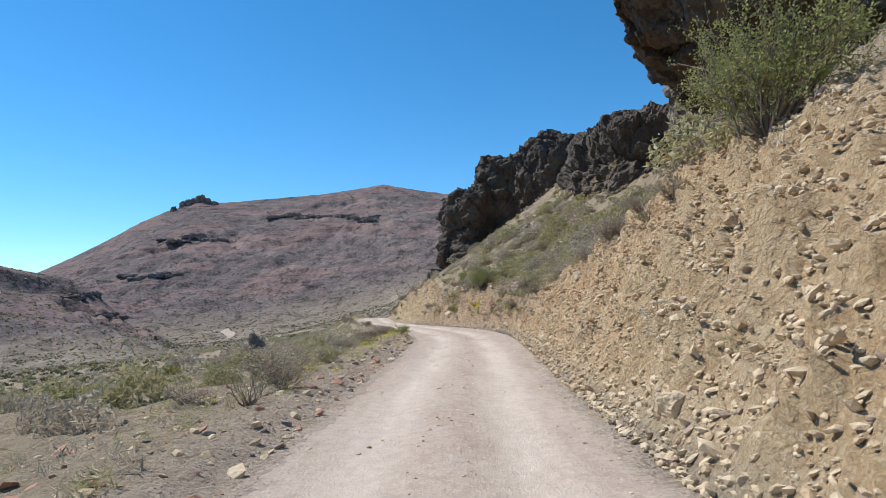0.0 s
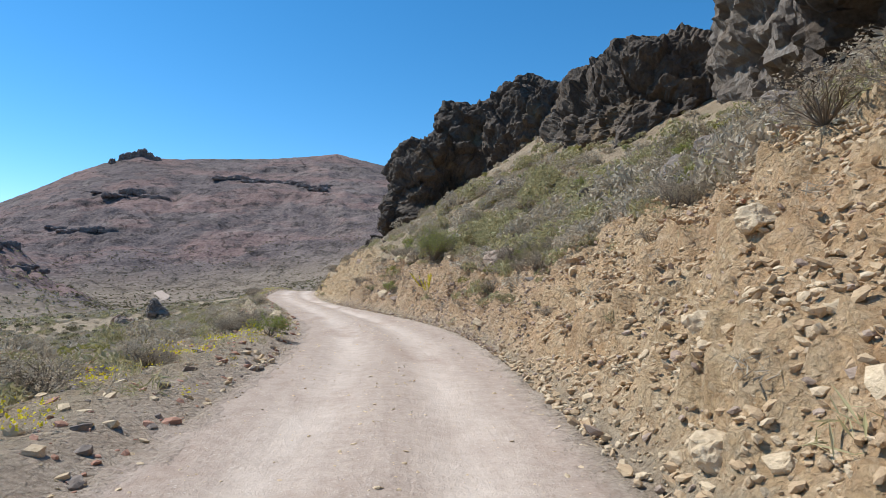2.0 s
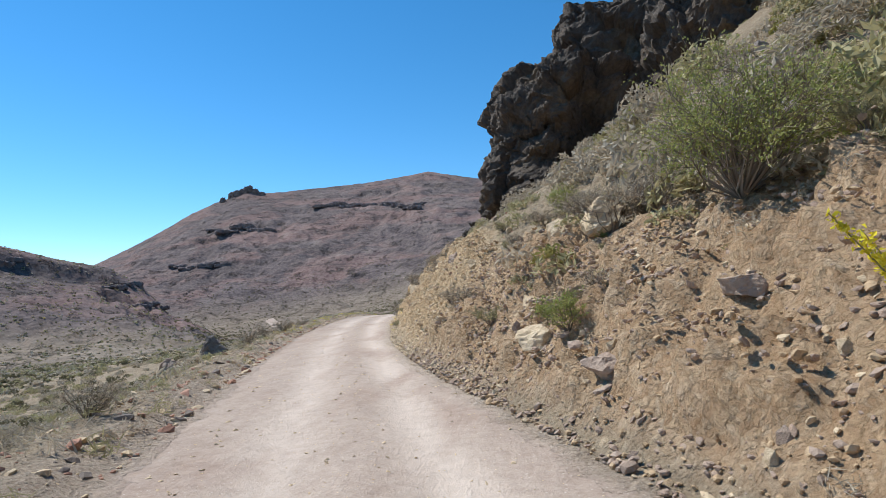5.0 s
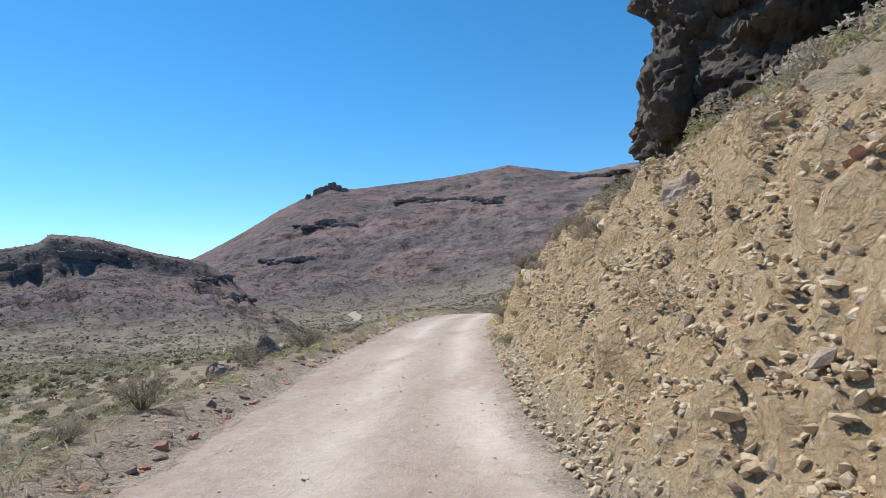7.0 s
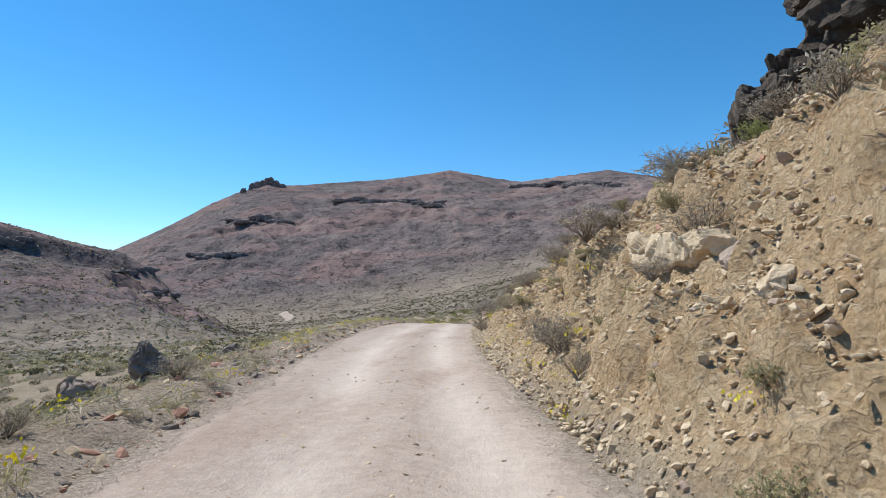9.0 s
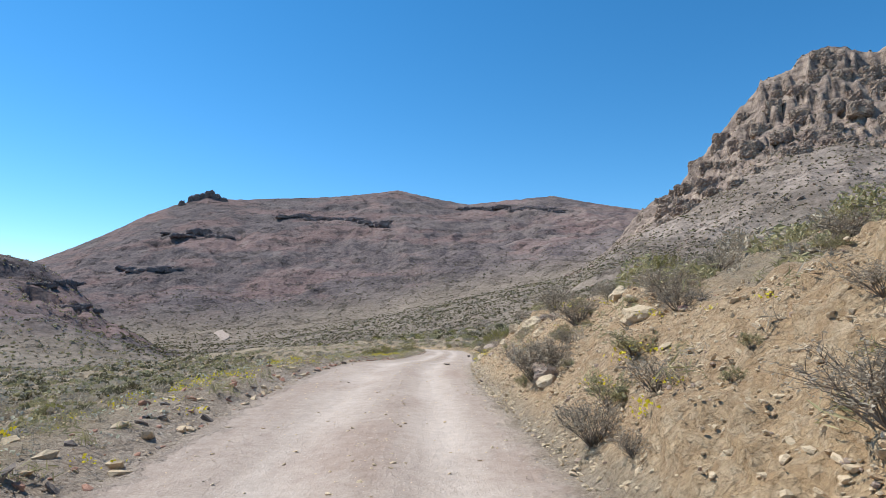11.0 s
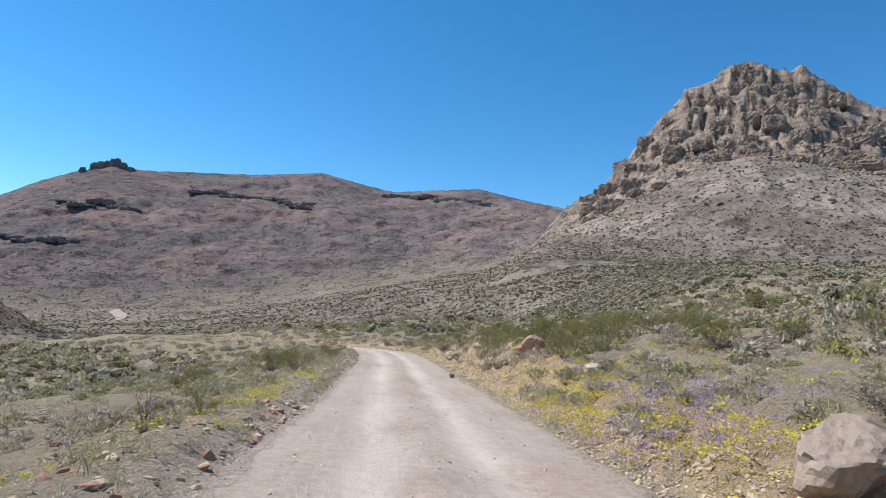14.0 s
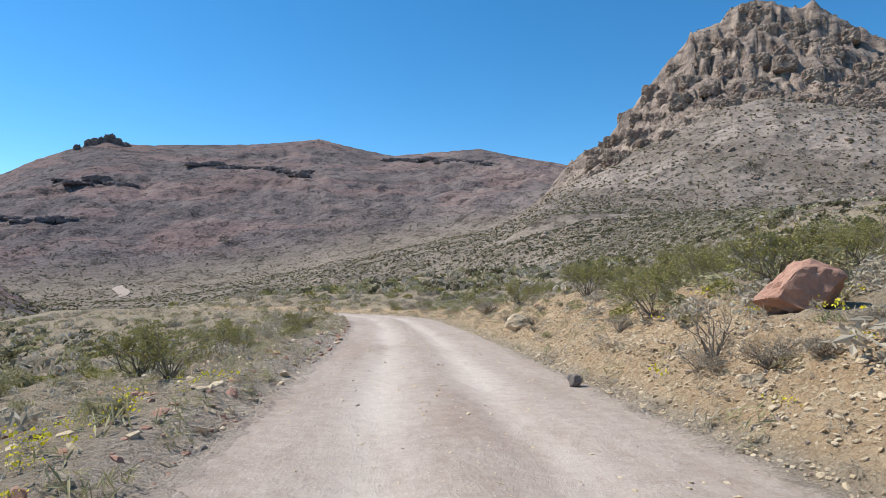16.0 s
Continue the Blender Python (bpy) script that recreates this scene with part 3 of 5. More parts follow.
def build_ground():
    ys = np.concatenate([np.arange(-40, 0, 0.8), np.arange(0, 76, 0.085), np.arange(76, 126, 0.13), np.arange(126, 214, 0.5)])
    inner = np.concatenate([np.arange(-8, -2.6, 0.25), np.arange(-2.6, 1.4, 0.2), np.arange(1.4, 7, 0.075), np.arange(7, 12, 0.16)])
    left = -8 - np.cumsum(0.3 * 1.06 ** np.arange(46))
    right = 11.9 + np.cumsum(0.25 * 1.05 ** np.arange(55))
    us = np.concatenate([left[::-1], inner, right])
    Y, U = np.meshgrid(ys, us, indexing="ij")
    X = U + road_x(ys)[:, None]
    x, y = X.ravel(), Y.ravel()
    z, cut, bed, u = near_land(x, y)
    blend = np.maximum(step(45, 78, np.abs(u)), step(175, 205, y))
    fz = np.zeros(len(x))
    k = np.where(blend > 0)[0]
    fz[k] = far_land(x[k], y[k])[0]
    z = z * (1 - blend) + fz * blend
    # clods and part-buried stones of the cut
    p = np.stack([x, y, z], 1)
    for size, amp, seed in ((0.95, 0.32, 3), (0.42, 0.25, 21), (0.21, 0.14, 33)):
        rim = edge_right(y)
        sel = np.where((u > rim + 0.2) & (u < 14) & (y > -2) & (y < 150))[0]
        warp = np.stack([fbm(p[sel, 0] * 1.3, p[sel, 1] * 1.3, p[sel, 2] * 1.3 + k * 9, 2) for k in range(3)], 1) * 0.35
        d1, d2, val = cells(p[sel] + warp, size, seed)
        lift = np.clip(0.62 - d1, 0, 1) * (val > 0.35) * (0.3 + 0.9 * val)
        k = (0.25 + 0.75 * cut[sel]) * amp * (1 - 0.6 * step(70, 80, y[sel])) * step(0.2, 0.9, u[sel] - rim[sel])
        z[sel] += lift * k * 1.6
        x[sel] -= lift * k * 0.9
    SURFACE.update(y=ys, u=us, z=(z + (U.ravel() + road_x(y) - x) * 1.1 * cut).reshape(len(ys), len(us)))
    faces = grid_faces(len(ys), len(us))
    centre = U.ravel()[faces].mean(1)
    along = Y.ravel()[faces].mean(1)
    on_road = np.where(centre > 0, centre - edge_right(along), -centre - edge_left(along)) < 0.1 + 0.5 * fbm(along * 0.6, centre * 0.3, 4.0, 4)
    off = faces[~on_road]
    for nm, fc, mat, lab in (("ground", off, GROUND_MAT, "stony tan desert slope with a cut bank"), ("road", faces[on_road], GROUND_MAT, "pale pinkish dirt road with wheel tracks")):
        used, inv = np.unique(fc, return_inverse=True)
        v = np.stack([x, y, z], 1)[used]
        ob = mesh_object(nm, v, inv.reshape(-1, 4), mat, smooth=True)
        tagged(ob, lab, nm, kind="structure")
        add_value(ob, "cut", cut[used])
        add_value(ob, "ochre", step(10, 16, y[used]) * (1 - step(24, 30, y[used])) * step(-0.3, 0.2, fbm(y[used] / 5.0, z[used] / 1.5, 6.0, 3)))
        add_value(ob, "rubble", step(23, 29, y[used]) * (1 - step(45, 51, y[used])) + 0.6 * step(72, 77, y[used]) * (1 - step(94, 99, y[used])) + 0.45 * step(95, 100, y[used]))
        uu = u[used]
        add_value(ob, "dust", 1 - step(-0.45, 0.5, np.where(uu > 0, uu - edge_right(y[used]), -uu - edge_left(y[used]))))
        add_value(ob, "verge", 1 - step(0.3, 1.3, np.where(uu > 0, 2.2 * (uu - edge_right(y[used])) + 0.2, -uu - edge_left(y[used]))))
        add_value(ob, "track", np.exp(-((uu - 0.75) / 0.4) ** 2) + np.exp(-((uu + 0.85) / 0.4) ** 2))


def build_far():
    az = np.concatenate([np.arange(-180, -78, 3.0), np.arange(-78, 78, 0.2), np.arange(78, 180.1, 3.0)])
    rr = np.concatenate([np.arange(4, 60, 8), np.geomspace(60, 520, 70), np.linspace(530, 1010, 110), np.linspace(1020, 2150, 120), [2200, 2400, 3000, 4200]])
    A, R = np.meshgrid(np.radians(az), rr, indexing="ij")
    x, y = (CENTRE[0] + np.sin(A) * R).ravel(), (CENTRE[1] + np.cos(A) * R).ravel()
    z, high, butte, fan = far_land(x, y)
    u = x - road_x(np.clip(y, -60, 214))
    near = (np.abs(u) < 70) & (y > -36) & (y < 204)
    z = np.where(near, z - 14, z)
    faces = grid_faces(len(az), len(rr))
    ob = mesh_object("valley_and_mountains", np.stack([x, y, z], 1), faces[:, ::-1], FAR_MAT, smooth=True)
    tagged(ob, "bare reddish grey desert mountains round a shrubby valley", "mountain", kind="structure")
    g = z.reshape(len(az), len(rr))
    slope = np.abs(np.gradient(g, axis=1)) / np.gradient(rr)[None, :]
    add_value(ob, "high", high)
    add_value(ob, "butte", butte)
    add_value(ob, "fan", fan)
    add_value(ob, "cliff", step(0.8, 1.3, slope).ravel() * (1 - butte) * (high > 0))


build_ground()
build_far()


def far_track():
    """A short pale stretch of the same road and its cut, far across the valley."""
    t = np.linspace(-1, 1, 40)
    s = np.linspace(-1, 1, 5)
    T, S = np.meshgrid(t, s)
    x = TRACK[0] + 13 * T + 5 * np.sin(T * 3) + 3 * S
    y = TRACK[1] - 34 * T + 8 * S
    z = far_land(x.ravel(), y.ravel())[0] + 0.6 + 0.8 * (S.ravel() + 1) * (1 - T.ravel() ** 2) + 0.3 * fbm(x.ravel() / 4, y.ravel() / 4, 0, 3)
    tagged(mesh_object("far_road", np.column_stack([x.ravel(), y.ravel(), z]), grid_faces(5, 40), ROAD_MAT, smooth=True), "pale stretch of dirt road across the valley", "road", kind="structure")


TRACK = (-330.0, 905.0)
far_track()


# ---- cliffs ----
def rock_mass(name, centre, size, lean=(0, 0), seed=0, detail=60, power=3.5, rough=1.0, material=None, twist=0.0, chunk=3.0, dents=()):
    """A broken rock mass: a rounded box pushed in and out by cracks, chunks and grain."""
    n = detail
    t = np.linspace(-1, 1, n)
    a, b = np.meshgrid(t, t, indexing="ij")
    a, b = a.ravel(), b.ravel()
    o = np.ones_like(a)
    sides = [np.stack(s, 1) for s in ((a, b, o), (b, a, -o), (o, a, b), (-o, b, a), (b, o, a), (a, -o, b))]
    p = np.concatenate(sides)
    f = grid_faces(n, n)
    faces = np.concatenate([f + i * n * n for i in range(6)])
    key = np.round(p * 1e4).astype(np.int64)
    _, first, inv = np.unique(key, axis=0, return_index=True, return_inverse=True)
    p, faces = p[first], inv.ravel()[faces]
    rad = (np.abs(p) ** power).sum(1) ** (1 / power)
    d = p / rad[:, None]
    q = d * np.asarray(size) / 2
    c, s = math.cos(radians(twist)), math.sin(radians(twist))
    q = np.stack([q[:, 0] * c - q[:, 1] * s, q[:, 0] * s + q[:, 1] * c, q[:, 2]], 1)
    q[:, 0] += lean[0] * q[:, 2]
    q[:, 1] += lean[1] * q[:, 2]
    w = q + np.asarray(centre)
    nrm = d / np.asarray(size)
    nrm /= np.linalg.norm(nrm, axis=1)[:, None]
    g = w + seed * 13.7
    warp = np.stack([fbm(g[:, 0] / 2, g[:, 1] / 2, g[:, 2] / 2 + k * 31, 2) for k in range(3)], 1) * 0.9
    d1, d2, val = cells((g + warp) * (1, 1, 0.8), chunk, seed)
    e1, e2, val2 = cells((g + warp * 0.6) * (1, 1, 1.1), chunk * 0.36, seed + 5)
    push = (val - 0.5) * chunk * 0.36 - np.clip(0.07 - (d2 - d1), 0, 1) * chunk * 1.1
    push += (val2 - 0.5) * chunk * 0.16 - np.clip(0.06 - (e2 - e1), 0, 1) * chunk * 0.5
    push += fbm(g[:, 0] / 3, g[:, 1] / 3, g[:, 2] / 3, 6, 0.58) * chunk * 0.4
    for at, wide, deep in dents:
        push -= deep * np.exp(-(np.linalg.norm(w - np.asarray(at), axis=1) / wide) ** 2)
    w = w + nrm * (push * rough)[:, None]
    return mesh_object(name, w, faces, material or CLIFF_MAT, smooth=False)


def cliff(centre, size, label, **k):
    ob = rock_mass("cliff_rock", centre, size, **k)
    return tagged(ob, label, "rock outcrop")


cliff((22.3, 39, 15.5), (10.5, 11, 22), "tall pale streaked volcanic rock pillar above the bank", seed=1, detail=88, power=5, lean=(-0.06, 0), material=PALE_CLIFF_MAT)
cliff((13.7, 25.5, 17.3), (10.5, 14.5, 12.5), "great dark overhanging lava block above the bank", lean=(-0.25, -0.1), seed=8, detail=80, power=3.6, twist=-35)
cliff((19.5, 25, 11), (9, 22, 16), "brown back wall of a shallow rock shelter", seed=9, detail=80, power=5)
cliff((20.0, 53, 11.0), (16, 18, 11.0), "broad dark broken lava outcrop on the slope", seed=2, detail=88, power=4)
cliff((15.0, 70, 12.3), (12, 13, 16.4), "dark jagged lava crag with knobbly top", seed=3, detail=80, power=4)
cliff((9.0, 72.5, 11.2), (9.5, 10, 15.8), "dark jagged lava crag beside a hollow", seed=4, detail=76, power=4)
cliff((4.9, 68.3, 8.5), (10.8, 8.4, 12.5), "dark rounded lava nose with ochre hollow", lean=(0.1, 0.05), seed=5, detail=88, power=2.5, dents=(((6.6, 65.2, 10.8), 2.3, 3.0), ((5.4, 65.0, 9.0), 1.5, 1.2)))
cliff((-0.7, 69.4, 3.7), (2.5, 2.3, 3.4), "small dark lava outcrop on the bank", seed=6, detail=50, chunk=1.1)
cliff((-31, 97.5, -4.1), (2.9, 2.6, 4.2), "dark pointed rock standing in the valley", seed=11, detail=40, chunk=1.7, power=1.5, lean=(-0.35, 0), rough=1.2, material=DARK_STONE)
cliff((-34.5, 95.5, -5.4), (2.4, 2.8, 2.0), "low brown rock beside a pointed rock", seed=12, detail=30, chunk=1.1, power=2.2, material=PINK_STONE)


def butte_crags():
    """Broken cliffs standing out of the butte's upper slopes."""
    rs = np.random.RandomState(61)
    base = bpy.data.objects["valley_and_mountains"]
    for level, tall, wide, share in ((0.58, 14, 18, 0.5), (0.66, 20, 22, 0.8), (0.74, 24, 24, 0.8), (0.83, 26, 24, 0.9), (0.91, 26, 22, 0.9), (0.97, 26, 20, 1)):
        a = 19.5 + rs.uniform(0, 1)
        while a < 50:
            r = 520 + (BUTTE_R - 520) * (level + rs.uniform(-0.08, 0.07))
            x, y = CENTRE[0] + r * math.sin(radians(a)), CENTRE[1] + r * math.cos(radians(a))
            z = float(far_land(np.array([x]), np.array([y]))[0][0])
            lim = r * math.tan(radians(float(np.interp(a, BUTTE_AZ, BUTTE_EL)))) - 1
            h = tall * rs.uniform(0.6, 1.1)
            top = min(z + h * 0.42, lim)
            if top - z > -h * 0.2 and rs.uniform() < share:
                w = wide * rs.uniform(0.7, 1.4)
                rock_mass("crag", (x, y, top - h / 2), (w, w * 0.7, h), seed=300 + int(a * 10), detail=17, power=5, chunk=7, material=CRAG_MAT, twist=-a).parent = base
            a += rs.uniform(0.9, 2.2)


butte_crags()


def range_bands():
    """Dark rock bands across the far range and hill, and the jagged knob on its crest."""
    rs = np.random.RandomState(67)
    base = bpy.data.objects["valley_and_mountains"]
    rr = np.linspace(330, 2140, 360)
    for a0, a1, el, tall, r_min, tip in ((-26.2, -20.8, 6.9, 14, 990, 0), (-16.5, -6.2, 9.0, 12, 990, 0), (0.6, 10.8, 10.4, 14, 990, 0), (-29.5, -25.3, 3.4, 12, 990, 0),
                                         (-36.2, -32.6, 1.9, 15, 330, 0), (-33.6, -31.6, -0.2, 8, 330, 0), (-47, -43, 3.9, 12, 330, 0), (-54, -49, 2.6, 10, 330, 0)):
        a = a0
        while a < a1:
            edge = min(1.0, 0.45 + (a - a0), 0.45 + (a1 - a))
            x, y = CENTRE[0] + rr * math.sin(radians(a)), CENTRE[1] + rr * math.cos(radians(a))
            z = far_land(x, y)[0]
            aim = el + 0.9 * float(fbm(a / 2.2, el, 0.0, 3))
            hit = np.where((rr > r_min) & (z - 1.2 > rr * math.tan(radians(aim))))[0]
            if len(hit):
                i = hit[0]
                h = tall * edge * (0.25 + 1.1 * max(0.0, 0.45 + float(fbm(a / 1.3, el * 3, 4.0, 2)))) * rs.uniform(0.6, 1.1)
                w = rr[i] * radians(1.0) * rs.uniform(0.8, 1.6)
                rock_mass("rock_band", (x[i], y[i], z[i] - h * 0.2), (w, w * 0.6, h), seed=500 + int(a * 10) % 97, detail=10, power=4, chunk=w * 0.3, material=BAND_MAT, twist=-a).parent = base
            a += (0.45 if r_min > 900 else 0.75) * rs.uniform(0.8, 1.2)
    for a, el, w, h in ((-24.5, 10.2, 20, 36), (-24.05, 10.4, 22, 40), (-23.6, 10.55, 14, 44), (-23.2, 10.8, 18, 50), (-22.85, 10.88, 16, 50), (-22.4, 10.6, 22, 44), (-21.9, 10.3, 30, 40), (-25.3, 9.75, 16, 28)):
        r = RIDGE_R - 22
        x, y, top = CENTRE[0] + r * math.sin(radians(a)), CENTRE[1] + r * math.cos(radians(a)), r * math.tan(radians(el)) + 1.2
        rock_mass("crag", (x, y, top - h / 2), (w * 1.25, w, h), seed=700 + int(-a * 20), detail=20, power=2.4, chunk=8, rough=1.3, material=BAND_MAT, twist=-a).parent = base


range_bands()

# ---- plants ----
def leaf_material(name, a, b):
    m = Mat(name, 0.75, 0.2)
    r = m.island()
    col = m.ramp(r, (0.0, a), (1.0, b))
    col = m.mix(m.math("MULTIPLY", m.random(), 0.35), col, tuple(0.6 * (p + q) / 2 for p, q in zip(a, b)))
    m.colour(col)
    thin = m.t.nodes.new("ShaderNodeBsdfTranslucent")
    m.put(thin.inputs["Color"], col)
    both = m.t.nodes.new("ShaderNodeMixShader")
    both.inputs[0].default_value = 0.3
    m.put(both.inputs[1], m.b.outputs[0])
    m.put(both.inputs[2], thin.outputs[0])
    m.put(m.t.nodes["Material Output"].inputs["Surface"], both.outputs[0])
    return m.m


LEAF = {
    "green": leaf_material("green_leaves", (0.27, 0.3, 0.08), (0.46, 0.46, 0.17)),
    "olive": leaf_material("olive_leaves", (0.32, 0.29, 0.14), (0.55, 0.48, 0.27)),
    "grey": leaf_material("grey_dry_twigs", (0.38, 0.31, 0.22), (0.62, 0.53, 0.4)),
    "creosote": leaf_material("creosote_leaves", (0.25, 0.225, 0.065), (0.45, 0.4, 0.14)),
    "dusky": leaf_material("dusky_scrub_leaves", (0.12, 0.105, 0.055), (0.26, 0.22, 0.125)),
    "yellow": leaf_material("yellow_petals", (0.72, 0.56, 0.02), (0.85, 0.74, 0.08)),
    "purple": leaf_material("purple_petals", (0.45, 0.3, 0.5), (0.65, 0.5, 0.68)),
    "cream": leaf_material("cream_petals", (0.6, 0.57, 0.4), (0.75, 0.72, 0.58)),
}
TWIG = leaf_material("woody_twigs", (0.2, 0.16, 0.12), (0.38, 0.31, 0.24))


def tubes(lines, r0, r1, sides=3):
    """Tapered tubes along polylines; r0 and r1 are radii at foot and tip."""
    n, k, _ = lines.shape
    ang = np.arange(sides) * 2 * np.pi / sides
    d = np.gradient(lines, axis=1)
    d /= np.linalg.norm(d, axis=2, keepdims=True) + 1e-9
    ref = np.where(np.abs(d[..., 2:3]) < 0.9, np.array([0, 0, 1.0]), np.array([1.0, 0, 0]))
    s = np.cross(d, ref)
    s /= np.linalg.norm(s, axis=2, keepdims=True) + 1e-9
    b = np.cross(d, s)
    rad = np.linspace(0, 1, k)[None, :] * (np.asarray(r1) - np.asarray(r0))[:, None] + np.asarray(r0)[:, None]
    ring = s[:, :, None, :] * np.cos(ang)[None, None, :, None] + b[:, :, None, :] * np.sin(ang)[None, None, :, None]
    v = (lines[:, :, None, :] + ring * rad[:, :, None, None]).reshape(-1, 3)
    idx = np.arange(n * k * sides).reshape(n, k, sides)
    nxt = np.roll(idx, -1, axis=2)
    f = np.stack([idx[:, :-1], nxt[:, :-1], nxt[:, 1:], idx[:, 1:]], -1).reshape(-1, 4)
    return v, f


def leaves(rs, centres, size, stretch=1.8, up=0.3):
    """Small four-cornered leaves, turned at random."""
    n = len(centres)
    a = rs.normal(size=(n, 3)) + np.array([0, 0, up])
    a /= np.linalg.norm(a, axis=1)[:, None]
    b = np.cross(a, rs.normal(size=(n, 3)))
    b /= np.linalg.norm(b, axis=1)[:, None]
    s = size * rs.uniform(0.6, 1.3, (n, 1))
    c = np.cross(a, b) * s * 0.25
    v = np.stack([centres - a * s * stretch / 2, centres + b * s / 2 + c, centres + a * s * stretch / 2, centres - b * s / 2 + c], 1).reshape(-1, 3)
    return v, np.arange(n * 4).reshape(-1, 4)


def shrub(name, label, seed, height, spread, stems, twigs, n_leaves, leaf, mat, thin=0.006, droop=0.15, bare=0.35):
    """One shrub: woody stems from the root, finer twigs, and a foliage part."""
    rs = np.random.RandomState(seed)
    k = 5
    th = rs.uniform(0, 2 * np.pi, stems)
    out = np.sqrt(rs.uniform(0.02, 1, stems)) * spread
    hgt = height * rs.uniform(0.6, 1.05, stems) * np.sqrt(np.clip(1.15 - (out / spread) ** 2 * 0.75, 0.1, 1))
    t = np.linspace(0, 1, k)
    line = np.zeros((stems, k, 3))
    line[..., 0] = np.cos(th)[:, None] * out[:, None] * t ** 0.8
    line[..., 1] = np.sin(th)[:, None] * out[:, None] * t ** 0.8
    line[..., 2] = hgt[:, None] * (t ** 0.9 - droop * t ** 3)
    line[:, 1:] += rs.normal(0, 0.05 * height, (stems, k - 1, 3))
    line[:, 0, 2] = -0.06
    v1, f1 = tubes(line, np.full(stems, thin * 1.8), np.full(stems, thin * 0.5))
    pick = rs.randint(0, stems, twigs)
    pos = rs.uniform(bare, 1, twigs)
    seg = np.minimum((pos * (k - 1)).astype(int), k - 2)
    fr = (pos * (k - 1) - seg)[:, None]
    base = line[pick, seg] * (1 - fr) + line[pick, seg + 1] * fr
    way = line[pick, seg + 1] - line[pick, seg]
    way = way / np.linalg.norm(way, axis=1)[:, None] + rs.normal(0, 0.6, (twigs, 3)) + np.array([0, 0, 0.15])
    way /= np.linalg.norm(way, axis=1)[:, None]
    ln = height * rs.uniform(0.12, 0.32, twigs)[:, None]
    tl = np.stack([base, base + way * ln * 0.5 + rs.normal(0, 0.012, (twigs, 3)), base + way * ln], 1)
    v2, f2 = tubes(tl, np.full(twigs, thin * 0.6), np.full(twigs, thin * 0.25))
    ob = new(name)
    mesh_object("branchwork", np.concatenate([v1, v2]), np.concatenate([f1, f2 + len(v1)]), TWIG, parent=ob)
    w = rs.randint(0, twigs, n_leaves)
    q = rs.uniform(0.2, 1.05, n_leaves)[:, None]
    centres = base[w] + way[w] * ln[w] * q + rs.normal(0, 0.018 * height, (n_leaves, 3))
    centres[:, 2] = np.maximum(centres[:, 2], 0.02)
    v, f = leaves(rs, centres, leaf)
    mesh_object("foliage", v, f, LEAF[mat], parent=ob)
    return tagged(ob, label, "shrub", group="shrubs by the road")


SHRUBS = {
    "green": [shrub("shrub", "bright green leafy desert shrub on the bank", 11 + i, 1.0, 0.62, 26, 230, 2600, 0.03, "green") for i in range(2)],
    "olive": [shrub("shrub", "olive green rounded desert shrub", 21 + i, 0.85, 0.6, 30, 260, 2300, 0.028, "olive") for i in range(3)],
    "grey": [shrub("shrub", "dry grey brown twiggy desert shrub", 31 + i, 0.8, 0.62, 44, 420, 1300, 0.022, "grey", thin=0.005) for i in range(3)],
    "creosote": [shrub("creosote_bush", "tall open dark green creosote bush", 41 + i, 1.5, 0.95, 20, 190, 2300, 0.03, "creosote", thin=0.009, bare=0.5) for i in range(2)],
    "big": [shrub("shrub", "large bright green bushy desert shrub", 61, 1.5, 0.95, 80, 1000, 11000, 0.02, "green", thin=0.006)],
    "bare": [shrub("bare_shrub", "nearly leafless branching desert shrub", 51, 1.1, 0.85, 14, 60, 90, 0.02, "grey", thin=0.011, droop=0.05, bare=0.45)],
}
USED = set()


WISHED = []
STANDING = (1.2, 0.85, 0.95)


def plant(kind, x, y, size, rs):
    WISHED.append((abs(x - float(road_x(y))), kind, x, y, size))


def set_plant(kind, x, y, size, rs, sink=0.02):
    """Sets a copy of a shrub on the ground; the first copy is the model itself."""
    src = SHRUBS[kind][rs.randint(len(SHRUBS[kind]))]
    z = float(surface(x, y)) - sink
    m = Matrix.Translation((x, y, z)) @ Euler((rs.normal(0, 0.06), rs.normal(0, 0.06), rs.uniform(0, 6.28))).to_matrix().to_4x4() @ Matrix.Diagonal((size * rs.uniform(0.85, 1.2), size * rs.uniform(0.85, 1.2), size * rs.uniform(0.8, 1.1), 1))
    if src.name in USED:
        return copy_thing(src, m)
    USED.add(src.name)
    src.matrix_basis = m
    return src


